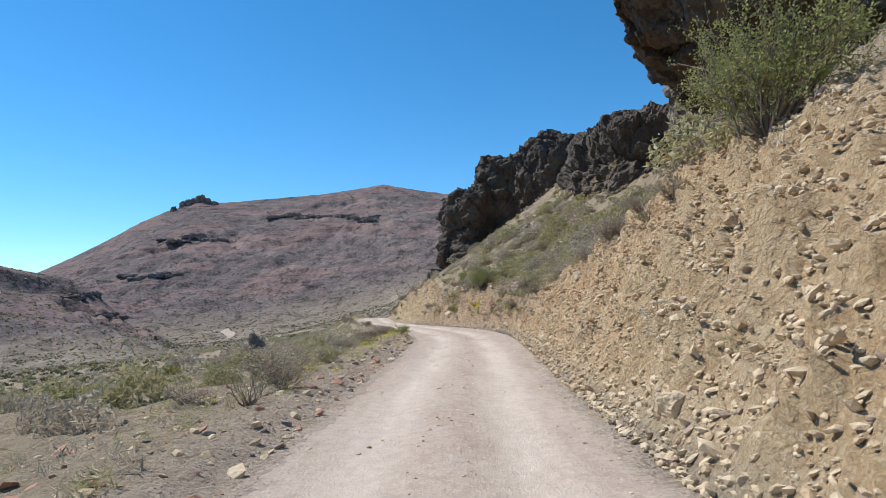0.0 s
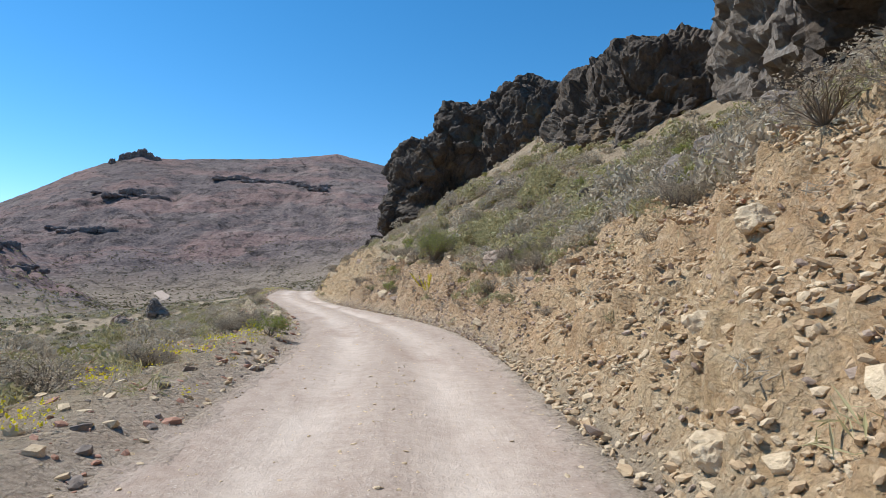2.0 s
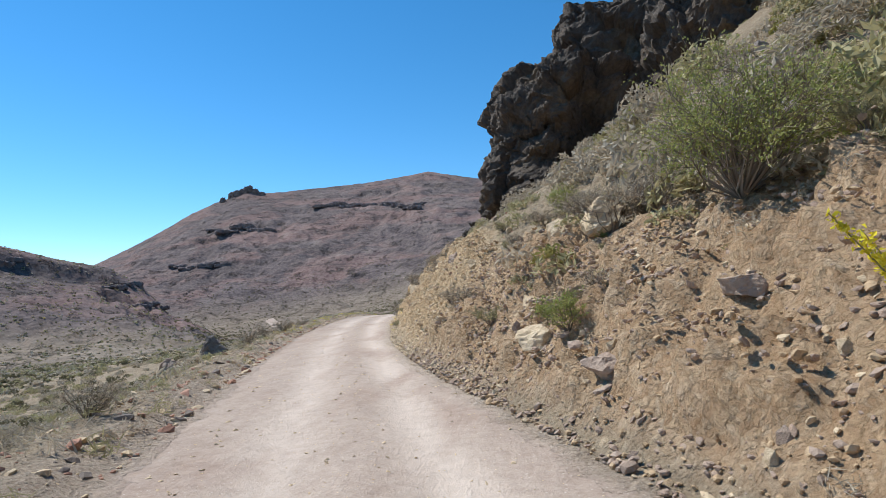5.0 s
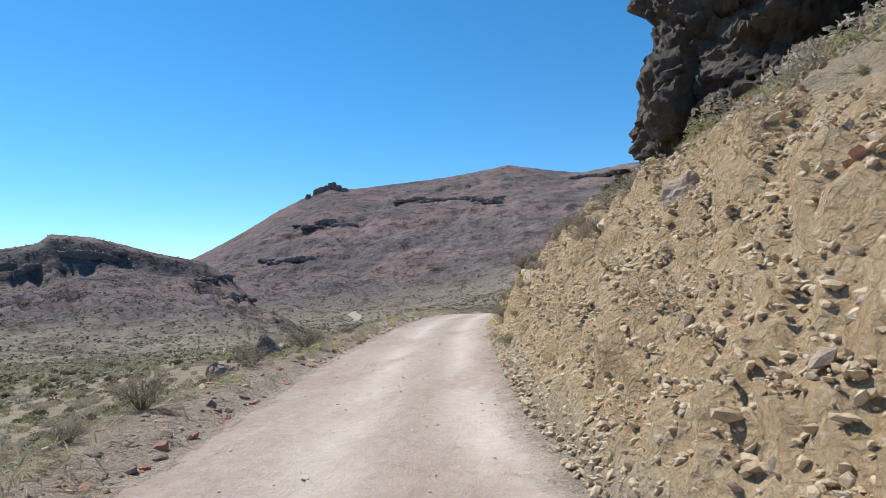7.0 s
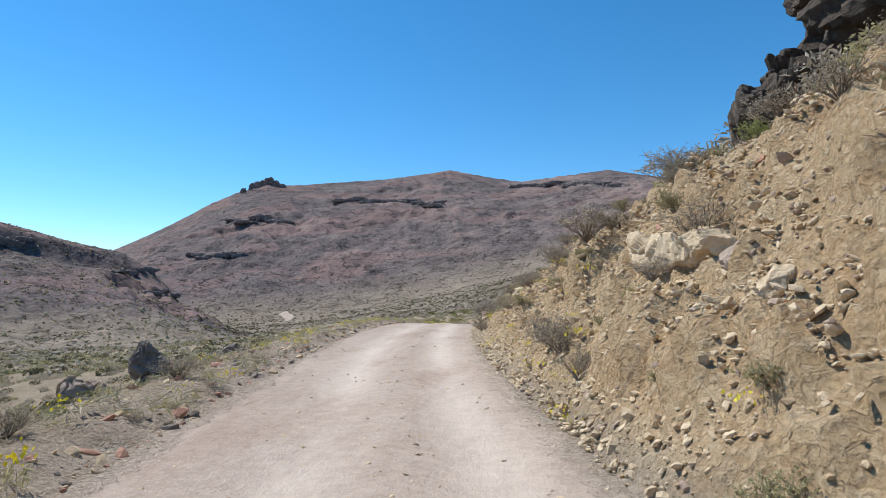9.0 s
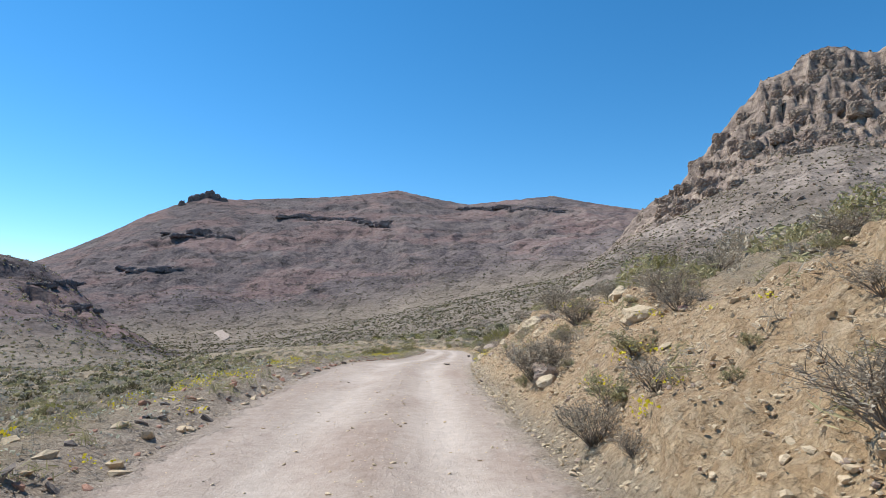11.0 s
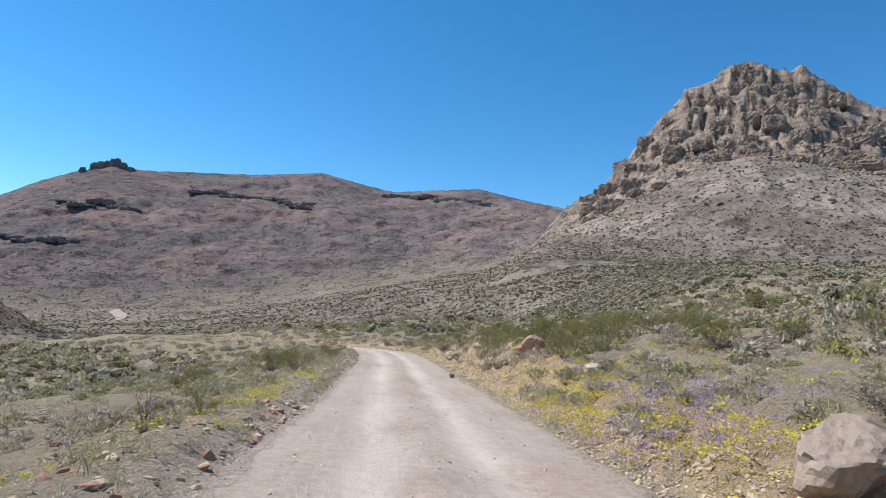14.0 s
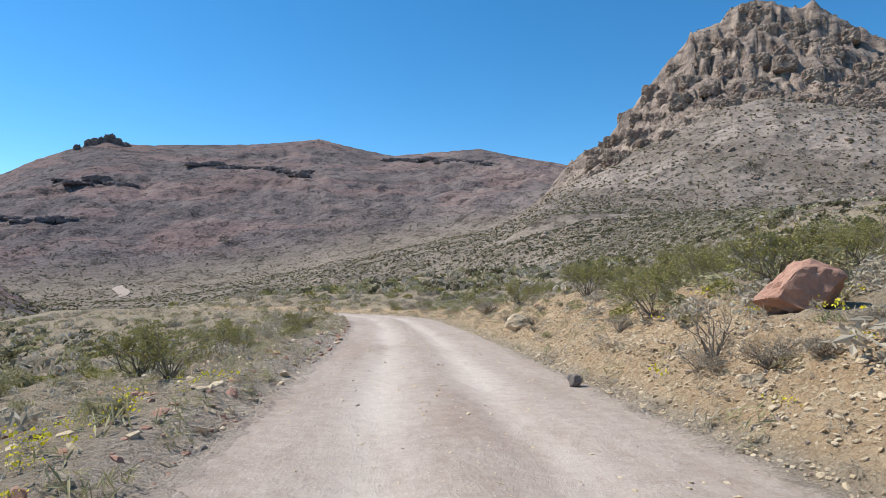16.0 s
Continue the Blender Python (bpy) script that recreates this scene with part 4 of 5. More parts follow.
def sow():
    rs = np.random.RandomState(99)
    # shrubs that stand out
    for kind, x, y, size in (("grey", 5.2, 13.2, 1.1), ("olive", 5.3, 15.3, 1.0), ("grey", 6.9, 14.2, 1.2), ("grey", 5.6, 19.8, 1.3), ("olive", 5.5, 16.9, 0.75), ("olive", 6.3, 14.5, 1.3), ("bare", 5.0, 14.2, 0.85), ("olive", 3.45, 9.3, 0.8), ("olive", 2.6, 7.2, 0.4), ("grey", 6.0, 17.9, 1.0), ("grey", 6.2, 21.4, 1.1),
                             ("grey", -1.85, 59.9, 1.05), ("grey", -1.0, 57.6, 0.95), ("olive", -0.6, 58.6, 0.9), ("grey", -4.1, 64.6, 0.9), ("grey", -5.5, 66.9, 0.9), ("olive", -2.7, 55.0, 0.3), ("olive", -4.9, 68.2, 1.0), ("olive", -4.8, 61.3, 0.45), ("grey", -0.3, 56.2, 1.0),
                             ("olive", -4.3, 83.4, 1.05), ("grey", -4.6, 81.8, 1.0), ("olive", -3.6, 85.2, 1.15), ("grey", -4.1, 80.2, 0.9), ("big", 5.5, 9.7, 1.35), ("olive", 6.3, 11.4, 1.3), ("grey", 5.6, 18.6, 1.25), ("bare", 5.1, 18.0, 0.8), ("olive", 3.5, 20.8, 0.75), ("bare", 6.4, 15.2, 0.8),
                             ("olive", 3.6, 29.2, 1.3), ("olive", 3.35, 30.9, 1.0), ("olive", 3.8, 26.1, 0.65), ("grey", 3.7, 24.9, 0.55), ("grey", 4.5, 29.0, 1.1), ("olive", 4.95, 26.0, 1.1), ("grey", 2.6, 44.4, 1.3), ("olive", 2.3, 35.9, 0.75), ("olive", 4.3, 31.8, 1.1), ("olive", 4.9, 28.2, 1.2), ("grey", 5.4, 30.2, 1.3), ("olive", 3.7, 32.0, 0.65), ("olive", 3.3, 36.8, 0.9), ("olive", 5.6, 24.4, 1.0), ("grey", 4.6, 36.5, 1.2),
                             ("big", 2.6, 41.1, 1.2), ("olive", -0.4, 45.2, 0.95), ("grey", -1.4, 49.0, 0.95), ("olive", 1.45, 43.3, 0.85), ("green", 1.0, 57.9, 1.1), ("grey", -0.9, 47.2, 0.8), ("green", -2.05, 27.0, 0.6), ("green", 1.6, 62.5, 1.1), ("green", 0.9, 66.8, 1.0),
                             ("grey", -5.45, 66.3, 1.1), ("olive", -4.6, 61.9, 0.3), ("grey", -2.8, 60.1, 1.0), ("grey", -2.2, 61.3, 0.9), ("grey", -5.35, 65.3, 0.8), ("olive", -4.95, 65.8, 0.95), ("olive", -5.8, 70.6, 0.95), ("grey", -4.7, 64.4, 0.6), ("olive", -4.9, 63.3, 0.5), ("olive", -4.5, 66.9, 0.9), ("grey", -4.9, 68.0, 1.0), ("olive", -5.3, 69.2, 1.0), ("grey", -5.0, 71.6, 1.0), ("olive", -3.4, 66.8, 1.0), ("grey", -3.1, 68.6, 1.1), ("olive", -3.9, 70.2, 1.0), ("green", -1.9, 68.2, 0.7), ("olive", -1.0, 62.0, 1.0), ("grey", -0.4, 60.2, 1.1), ("grey", -5.6, 73.4, 0.9), ("olive", -5.9, 75.6, 0.8), ("grey", -2.0, 64.6, 0.9),
                             ("grey", -5.3, 88.3, 1.3), ("olive", -5.0, 87.5, 0.9), ("grey", -6.0, 89.8, 0.75), ("olive", -6.3, 93.1, 0.7), ("grey", -4.6, 90.2, 1.2), ("grey", -4.2, 86.5, 1.1), ("olive", -4.8, 92.4, 1.1), ("creosote", -2.4, 114.4, 1.1),
                             ("bare", -14.6, 106.4, 1.15), ("creosote", -4.3, 113.2, 0.85), ("creosote", 0.1, 111.4, 1.05), ("olive", -11.95, 124.0, 0.6), ("creosote", -13.7, 121.9, 1.15), ("creosote", -15.2, 124.6, 1.25), ("creosote", -13.6, 127.5, 1.0), ("bare", -5.7, 117.8, 1.15), ("grey", -5.3, 121.7, 0.8), ("grey", -5.2, 136.2, 1.1), ("creosote", -4.9, 121.2, 1.15), ("creosote", -2.0, 117.7, 1.1), ("creosote", -3.6, 123.2, 1.25), ("creosote", -2.6, 120.8, 1.2),
                             ("creosote", 0.3, 130.0, 1.5), ("creosote", -1.0, 126.4, 1.4), ("creosote", 1.9, 122.0, 1.35), ("creosote", 0.4, 119.6, 1.3), ("creosote", 3.6, 126.0, 1.4), ("creosote", 2.6, 117.2, 1.2), ("creosote", -2.4, 130.4, 1.3), ("creosote", -3.8, 127.6, 1.1), ("bare", -1.0, 116.2, 1.5), ("bare", -4.9, 101.5, 0.8), ("creosote", 4.5, 132.0, 1.4), ("creosote", -1.2, 135.5, 1.3), ("creosote", -4.4, 133.4, 1.0), ("creosote", -12.9, 133.2, 1.0), ("creosote", -14.8, 130.0, 1.2), ("olive", -12.4, 138.6, 0.9), ("olive", -12.6, 116.8, 0.7), ("creosote", -16.8, 118.0, 1.1),
                             ("bare", -15.2, 100, 1.0), ("grey", -3.6, 13, 1.2), ("grey", -3.3, 31, 0.9), ("bare", -2.8, 8.5, 0.5)):
        plant(kind, x, y, size * (1.35 if kind == "creosote" and y > 110 else 1.0), rs)
    # the slope above the cut, up to the cliffs
    n = 0
    while n < 225:
        y = rs.uniform(14, 71)
        u = 2.9 + 13 * rs.uniform() ** 1.3
        x = float(road_x(y)) + u
        cut = float(np.interp(y, CUT_Y, CUT_H))
        if u < 2.4 + cut / 1.05 and rs.uniform() > (0.7 if 26 < y < 48 else 0.16):
            continue
        if (x > 15 and y < 45) or (x > 0 and y > 67) or (abs(y - 46) < 3 and u < 4):
            continue
        plant(("grey", "olive", "olive", "grey", "grey", "olive", "green")[rs.randint(7)], x, y, rs.uniform(0.55, 1.25) * (0.7 if u < 4.5 else 1), rs)
        n += 1
    for i in range(70):
        y = rs.uniform(27, 58)
        plant(("grey", "grey", "olive")[rs.randint(3)], float(road_x(y)) + rs.uniform(4.2, 14), y, rs.uniform(1.0, 1.7), rs)
    for i in range(30):
        y = rs.uniform(9, 36)
        plant(("grey", "olive", "grey")[rs.randint(3)], float(road_x(y)) - rs.uniform(2.8, 9), y, rs.uniform(0.45, 0.9), rs)
    for i in range(40):
        y = rs.uniform(101, 142)
        plant(("grey", "olive", "grey")[rs.randint(3)], float(road_x(y)) + rs.uniform(2.9, 6.5), y, rs.uniform(0.3, 0.65), rs)
    for i in range(30):
        y = rs.uniform(100, 150)
        plant(("grey", "creosote", "olive")[rs.randint(3)], float(road_x(min(y, 145))) - rs.uniform(3.2, 12), y, rs.uniform(0.45, 0.85), rs)
    for i in range(75):
        y = rs.uniform(25, 49)
        plant(("grey", "olive", "olive")[rs.randint(3)], float(road_x(y)) + rs.uniform(3.6, 10), y, rs.uniform(0.6, 1.15), rs)
    for i in range(46):
        y = rs.uniform(61, 84)
        plant(("grey", "olive", "grey", "olive")[rs.randint(4)], float(road_x(y)) + rs.uniform(3.0, 6.0) - 0.9 * (y > 70), y, rs.uniform(0.5, 1.0), rs)
    for i in range(26):
        y = rs.uniform(78, 101)
        plant(("grey", "olive", "grey")[rs.randint(3)], float(road_x(y)) + rs.uniform(2.7, 6.5), y, rs.uniform(0.5, 1.1), rs)
    for i in range(28):
        y = rs.uniform(117, 150)
        plant("creosote", float(road_x(min(y, 140))) + rs.uniform(4.8, 15), y, rs.uniform(1.0, 1.5), rs)
    for i in range(22):
        y = rs.uniform(110, 142)
        plant("creosote", float(road_x(y)) + rs.uniform(5.0, 20), y, rs.uniform(0.9, 1.45), rs)
    for i in range(90):
        y = rs.uniform(9, 64)
        plant(("grey", "grey", "olive", "grey")[rs.randint(4)], float(road_x(y)) - 3.3 - 14 * rs.uniform() ** 1.3, y, rs.uniform(0.45, 1.1), rs)
    # the lower slope beyond
    for i in range(95):
        y = rs.uniform(74, 165)
        u = 3.2 + 30 * rs.uniform() ** 1.7
        if y < 95 and u < 4.5:
            u += 2.5
        kind = ("creosote", "grey", "olive", "creosote", "grey")[rs.randint(5)]
        plant(kind, float(road_x(y)) + u, y, rs.uniform(0.45, 0.95), rs)
    # the downhill side
    for i in range(85):
        y = rs.uniform(6, 165)
        u = (-4.2 if y < 60 else -3.2) - 22 * rs.uniform() ** 1.6
        if y < 40 and rs.uniform() < 0.3:
            continue
        kind = ("grey", "grey", "olive", "creosote" if y > 90 else "grey")[rs.randint(4)]
        plant(kind, float(road_x(y)) + u, y, rs.uniform(0.35, 0.85) * (0.75 if u > -4.5 else 1), rs)



def set_shrubs():
    """The shrubs nearest to the road stand as single things; the rest are joined, kind by kind."""
    rs = np.random.RandomState(3)
    WISHED.sort()
    n = 0
    rest = {}
    for off, kind, x, y, size in WISHED:
        if x > road_x(y) and slide(y) > 0.5 and 2.4 < off < 5.0 and size not in STANDING:
            continue
        if x > road_x(y) and 52 < y < 63 and off > 5.0:
            if rs.uniform() < 0.5:
                continue
            size *= 0.6
        if n < 285 or kind in ("big", "bare", "creosote", "green"):
            set_plant(kind, x, y, size, rs)
            n += kind not in ("creosote", "bare", "green")
        else:
            rest.setdefault(kind, []).append((x, y, size))
    for kind, spots in rest.items():
        tv, tf = tuft_templates(rs, 520, leaf=0.045, stretch=2.6, flat=1.15)
        x, y, size = np.array(spots).T
        scatter("slope_shrubs", {"grey": "dry grey brown shrubs on the slopes", "olive": "olive green shrubs on the slopes", "green": "bright green shrubs on the slopes"}[kind], "shrub", tv, tf, x, y, surface(x, y) - 0.05, size * 1.3, LEAF[kind], rs, tilt=0.06)


sow()


def scatter(name, label, category, template_v, template_f, x, y, z, size, material, rs, flat=1.0, tilt=0.25):
    """Many copies of one small shape joined into a single mesh."""
    n = len(x)
    a = rs.uniform(0, 2 * np.pi, n)
    ca, sa = np.cos(a)[:, None], np.sin(a)[:, None]
    pick = rs.randint(0, len(template_v), n)
    v = np.asarray(template_v)[pick]
    v = v * size[:, None, None] * np.stack([rs.uniform(0.75, 1.3, n), rs.uniform(0.75, 1.3, n), flat * rs.uniform(0.8, 1.2, n)], 1)[:, None, :]
    vx = v[..., 0] * ca - v[..., 1] * sa
    vy = v[..., 0] * sa + v[..., 1] * ca
    vz = v[..., 2] + vx * rs.normal(0, tilt, (n, 1)) + vy * rs.normal(0, tilt, (n, 1))
    p = np.stack([vx + x[:, None], vy + y[:, None], vz + z[:, None]], -1).reshape(-1, 3)
    k = template_v[0].shape[0]
    f = (np.asarray(template_f)[None] + (np.arange(n) * k)[:, None, None]).reshape(-1, np.asarray(template_f).shape[1])
    ob = mesh_object(name, p, f, material)
    return tagged(ob, label, category, kind="stuff")


def tuft_templates(rs, n_leaf, count=6, flat=0.75, leaf=0.5, stretch=1.3):
    """Tiny far shrubs: a handful of leaves on a half ball."""
    out = []
    for i in range(count):
        d = rs.normal(size=(n_leaf, 3))
        d[:, 2] = np.abs(d[:, 2])
        d /= np.linalg.norm(d, axis=1)[:, None]
        v, f = leaves(rs, d * rs.uniform(0.3, 0.55, (n_leaf, 1)) * (1, 1, flat), leaf, stretch)
        out.append(v)
    return out, f


set_shrubs()


def far_shrubs():
    rs = np.random.RandomState(5)
    tv, tf = tuft_templates(rs, 7, leaf=0.55)
    nv, nf = tuft_templates(rs, 60, leaf=0.15, stretch=2.0)
    cv, cf = tuft_templates(rs, 120, leaf=0.07, stretch=2.6)
    mv, mf = tuft_templates(rs, 20, leaf=0.25, stretch=1.6)
    for mat, n, lab in (("grey", 18000, "grey brown scrub dotting the valley"), ("olive", 14000, "olive scrub dotting the valley"), ("dusky", 12000, "dark green creosote dotting the valley")):
        r = 22 * (900 / 22) ** rs.uniform(0, 1, n * 2) ** 0.6
        az = np.radians(np.where(r < 90, rs.uniform(-135, 50, n * 2), rs.uniform(-62, 50, n * 2)))
        x, y = CENTRE[0] + 6 + np.sin(az) * r, 60 + np.cos(az) * r
        u = x - road_x(np.clip(y, -60, 214))
        ok = (np.abs(u) > 14) | (y > 196)
        ok &= ~((u > 0) & (y < 84) & (u < 60)) & (fbm(x / 25.0, y / 25.0, 2.0, 2) > -0.25 + 0.3 * rs.uniform(-1, 1, len(x)))
        ok &= np.hypot((x - TRACK[0] * 0.96) / 26, (y - TRACK[1] * 0.94) / 70) > 1
        x, y, r = x[ok][:n], y[ok][:n], r[ok][:n]
        z = surface(np.clip(x, -9999, 9999), y)
        wide = (np.abs(x - road_x(np.clip(y, -60, 214))) > 70) | (y > 204)
        z = np.where(wide, far_land(x, y)[0], z)
        size = rs.uniform(0.6, 1.3, len(x)) * (1 + r / 700)
        close = r < 60
        thin = ~close | (rs.uniform(0, 1, len(x)) < 0.55)
        for shapes, sel in (((cv, cf), close & thin), ((mv, mf), ~close & (r < 230)), ((tv, tf), r >= 230)):
            scatter("valley_scrub", lab, "scrub", *shapes, x[sel], y[sel], z[sel] - 0.05, size[sel], LEAF[mat], rs, tilt=0.05)
    # the dotted slope ahead
    for mat, n, lab in (("dusky", 17000, "dark shrubs dotting the long slope"), ("grey", 9000, "grey shrubs dotting the long slope")):
        az, r = np.radians(rs.uniform(-24, 30, n)), 95 + 520 * rs.uniform(0, 1, n) ** 0.75
        x, y = CENTRE[0] + np.sin(az) * r, CENTRE[1] + np.cos(az) * r
        wide = (np.abs(x - road_x(np.clip(y, -60, 214))) > 70) | (y > 204)
        z = np.where(wide, far_land(x, y)[0], surface(x, y))
        near = r < 240
        for shapes, sel in (((mv, mf), near), ((tv, tf), ~near)):
            scatter("slope_dots", lab, "scrub", *shapes, x[sel], y[sel], z[sel] - 0.05, rs.uniform(0.7, 1.7, sel.sum()), LEAF[mat], rs, tilt=0.05)
    # small scrub filling the slopes beside the road
    n = 5600
    y = np.where(rs.uniform(0, 1, n) < 0.5, rs.uniform(14, 72, n), rs.uniform(72, 170, n))
    u = 3.2 + 18 * rs.uniform(0, 1, n)
    x = road_x(y) + u
    left = rs.uniform(0, 1, n) < 0.45
    u = np.where(left, -u - 0.8, u)
    x = road_x(y) + u
    keep = (left | (u > 2.6 + np.interp(y, CUT_Y, CUT_H) / 1.0) | ((y > 26) & (y < 47))) & ~((x > 16) & (y < 45)) & ~((x > 8) & (y < 33))
    keep &= ~((slide(y) > 0.5) & (u > 2) & (u < 5)) & ~((y > 56) & (y < 69) & (u > 5) & (rs.uniform(0, 1, n) < 0.6))
    x, y = x[keep], y[keep]
    kind = rs.uniform(0, 1, len(x))
    for mat, sel, lab in (("grey", kind < 0.55, "small grey scrub on the slope"), ("olive", (kind >= 0.55) & (kind < 0.93), "small olive scrub on the slope"), ("creosote", kind >= 0.93, "small green scrub on the slope")):
        by_road = np.abs(x - road_x(y)) < 9
        for shapes, pick in (((cv, cf), sel & by_road), ((nv, nf), sel & ~by_road)):
            scatter("slope_scrub", lab, "scrub", *shapes, x[pick], y[pick], surface(x[pick], y[pick]) - 0.03, rs.uniform(0.35, 0.95, pick.sum()), LEAF[mat], rs, tilt=0.08)
    # open scrub on the wide fan past the bend
    n = 1700
    y = rs.uniform(96, 235, n)
    x = road_x(np.minimum(y, 190)) + rs.uniform(9, 62, n)
    kind = rs.uniform(0, 1, n)
    for mat, sel, lab in (("grey", kind < 0.5, "small grey scrub on the fan"), ("olive", (kind >= 0.5) & (kind < 0.75), "small olive scrub on the fan"), ("creosote", kind >= 0.75, "small creosote on the fan")):
        scatter("fan_scrub", lab, "scrub", nv, nf, x[sel], y[sel], surface(x[sel], y[sel]) - 0.03, rs.uniform(0.6, 1.4, sel.sum()), LEAF[mat], rs, tilt=0.08)
    # low dry tufts near the road
    n = 8000
    y = rs.uniform(4, 170, n)
    side = rs.uniform(0, 1, n) < 0.45
    u = np.where(side, 2.6 + 11 * rs.uniform(0, 1, n) ** 1.4, -2.5 - 13 * rs.uniform(0, 1, n) ** 1.5)
    x = road_x(y) + u
    cuth = np.interp(y, CUT_Y, CUT_H)
    keep = ~side | (u > 2.4 + cuth / 1.1) | (rs.uniform(0, 1, n) < np.where(y > 92, 0.95, np.where(y > 74, 0.6, 0.12)))
    x, y = x[keep], y[keep]
    tv, tf = tuft_templates(rs, 32, flat=1.1, leaf=0.042, stretch=11.0)
    half = rs.uniform(0, 1, len(x)) < 0.55
    for mat, sel, lab in (("grey", half, "low dry grass tufts by the road"), ("olive", ~half, "low olive herbs by the road")):
        scatter("dry_tufts", lab, "grass", tv, tf, x[sel], y[sel], surface(x[sel], y[sel]) - 0.02, rs.uniform(0.14, 0.42, sel.sum()), LEAF[mat], rs, tilt=0.1)


far_shrubs()


# ---- stones ----
def low_stone(rs):
    """A small angular stone with few faces."""
    bm = bmesh.new()
    bmesh.ops.create_icosphere(bm, subdivisions=1, radius=0.5)
    v = np.array([q.co[:] for q in bm.verts])
    f = np.array([[q.index for q in p.verts] for p in bm.faces])
    bm.free()
    for i in range(6):
        d = rs.normal(size=3)
        d /= np.linalg.norm(d)
        v = v - np.clip(v @ d - rs.uniform(0.2, 0.4), 0, 1)[:, None] * d
    return v * (1.15, 0.85, 0.72) + rs.normal(0, 0.02, v.shape), f


def chip_shape(rs):
    """A splinter of rock: a squashed, knocked ball with twenty faces."""
    bm = bmesh.new()
    bmesh.ops.create_icosphere(bm, subdivisions=0, radius=0.55)
    v = np.array([q.co[:] for q in bm.verts])
    f = np.array([[q.index for q in p.verts] for p in bm.faces])
    bm.free()
    v = v * rs.uniform(0.6, 1.25, (len(v), 1))
    return v * (rs.uniform(0.9, 1.4), rs.uniform(0.7, 1.0), rs.uniform(0.5, 0.85)), f


def loose_stones():
    rs = np.random.RandomState(17)
    shapes = [low_stone(rs) for i in range(8)]
    tv, tf = [s[0] for s in shapes], shapes[0][1]
    # the cut and the foot of the bank: many splinters, fewer larger stones
    chips = [chip_shape(rs) for i in range(14)]
    for cv, cf, n, low, span, power in ((chips, chips[0][1], 92000, 0.024, 0.065, 2.0), (shapes, tf, 1300, 0.08, 0.12, 2.4)):
        y = rs.uniform(1, 150, n)
        h = np.interp(y, CUT_Y, CUT_H)
        u = edge_right(y) + 0.2 + (h / 1.1 + 0.6 + 3.6 * slide(y)) * rs.uniform(0, 1, n) ** 1.1
        x = road_x(y) + u
        size = (low + span * rs.uniform(0, 1, n) ** power) * np.where(y > 74, 0.75, np.where(y < 24, 1.2, 1.0))
        few = (y < 74) | (rs.uniform(0, 1, n) < 0.45)
        few &= ~((y > 24) & (y < 33)) | (rs.uniform(0, 1, n) < 0.6)
        y, x, size, n = y[few], x[few], size[few], few.sum()
        pick = rs.uniform(0, 1, n)
        mid = (y > 25) & (y < 49)
        red = pick < np.where((y > 9) & (y < 26), 0.6, np.where(mid, 0.3, 0.12))
        pink = ~red & (pick > np.where(mid, 0.4, 0.93))
        for mat, sel, lab in ((TAN_STONE, ~red & ~pink, "pale tan stones of the cut bank"), (BUFF_STONE, red, "orange buff stones of the cut bank"), (PINK_STONE, pink, "pinkish brown stones of the cut bank")):
            scatter("bank_stones", lab, "stones", [c[0] for c in cv], cf, x[sel], y[sel], surface(x[sel], y[sel]) + size[sel] * np.where(y[sel] > 74, 0.1, 0.3), size[sel], mat, rs, tilt=0.3)
    # the verge on the open side and the slopes
    n = 11000
    y = rs.uniform(2, 165, n)
    side = rs.uniform(0, 1, n) < 0.75
    u = np.where(side, -edge_left(y) - 0.1 - 3.6 * rs.uniform(0, 1, n) ** 1.7, edge_right(y) + 2 + 9 * rs.uniform(0, 1, n) ** 1.5)
    x = road_x(y) + u
    size = 0.035 + 0.2 * rs.uniform(0, 1, n) ** 3.8
    half = rs.uniform(0, 1, n)
    for mat, sel, lab in ((TAN_STONE, half < 0.45, "pale loose stones beside the road"), (RED_STONE, (half >= 0.45) & (half < 0.8), "pinkish loose stones beside the road"), (DARK_STONE, half >= 0.8, "dark loose stones beside the road")):
        scatter("verge_stones", lab, "stones", tv, tf, x[sel], y[sel], surface(x[sel], y[sel]), size[sel], mat, rs)
    # gravel on the road
    n = 8000
    y = rs.uniform(2, 150, n)
    u = rs.uniform(-1, 1, n)
    u = np.where(rs.uniform(0, 1, n) < 0.35, u * 0.35, np.sign(u) * np.abs(u) ** 0.5 * 1.9)
    size = 0.018 + 0.06 * rs.uniform(0, 1, n) ** 4
    x = road_x(y) + u
    scatter("road_gravel", "scattered gravel on the dirt road", "gravel", tv, tf, x, y, surface(x, y), size, TAN_STONE, rs, flat=0.7)


loose_stones()


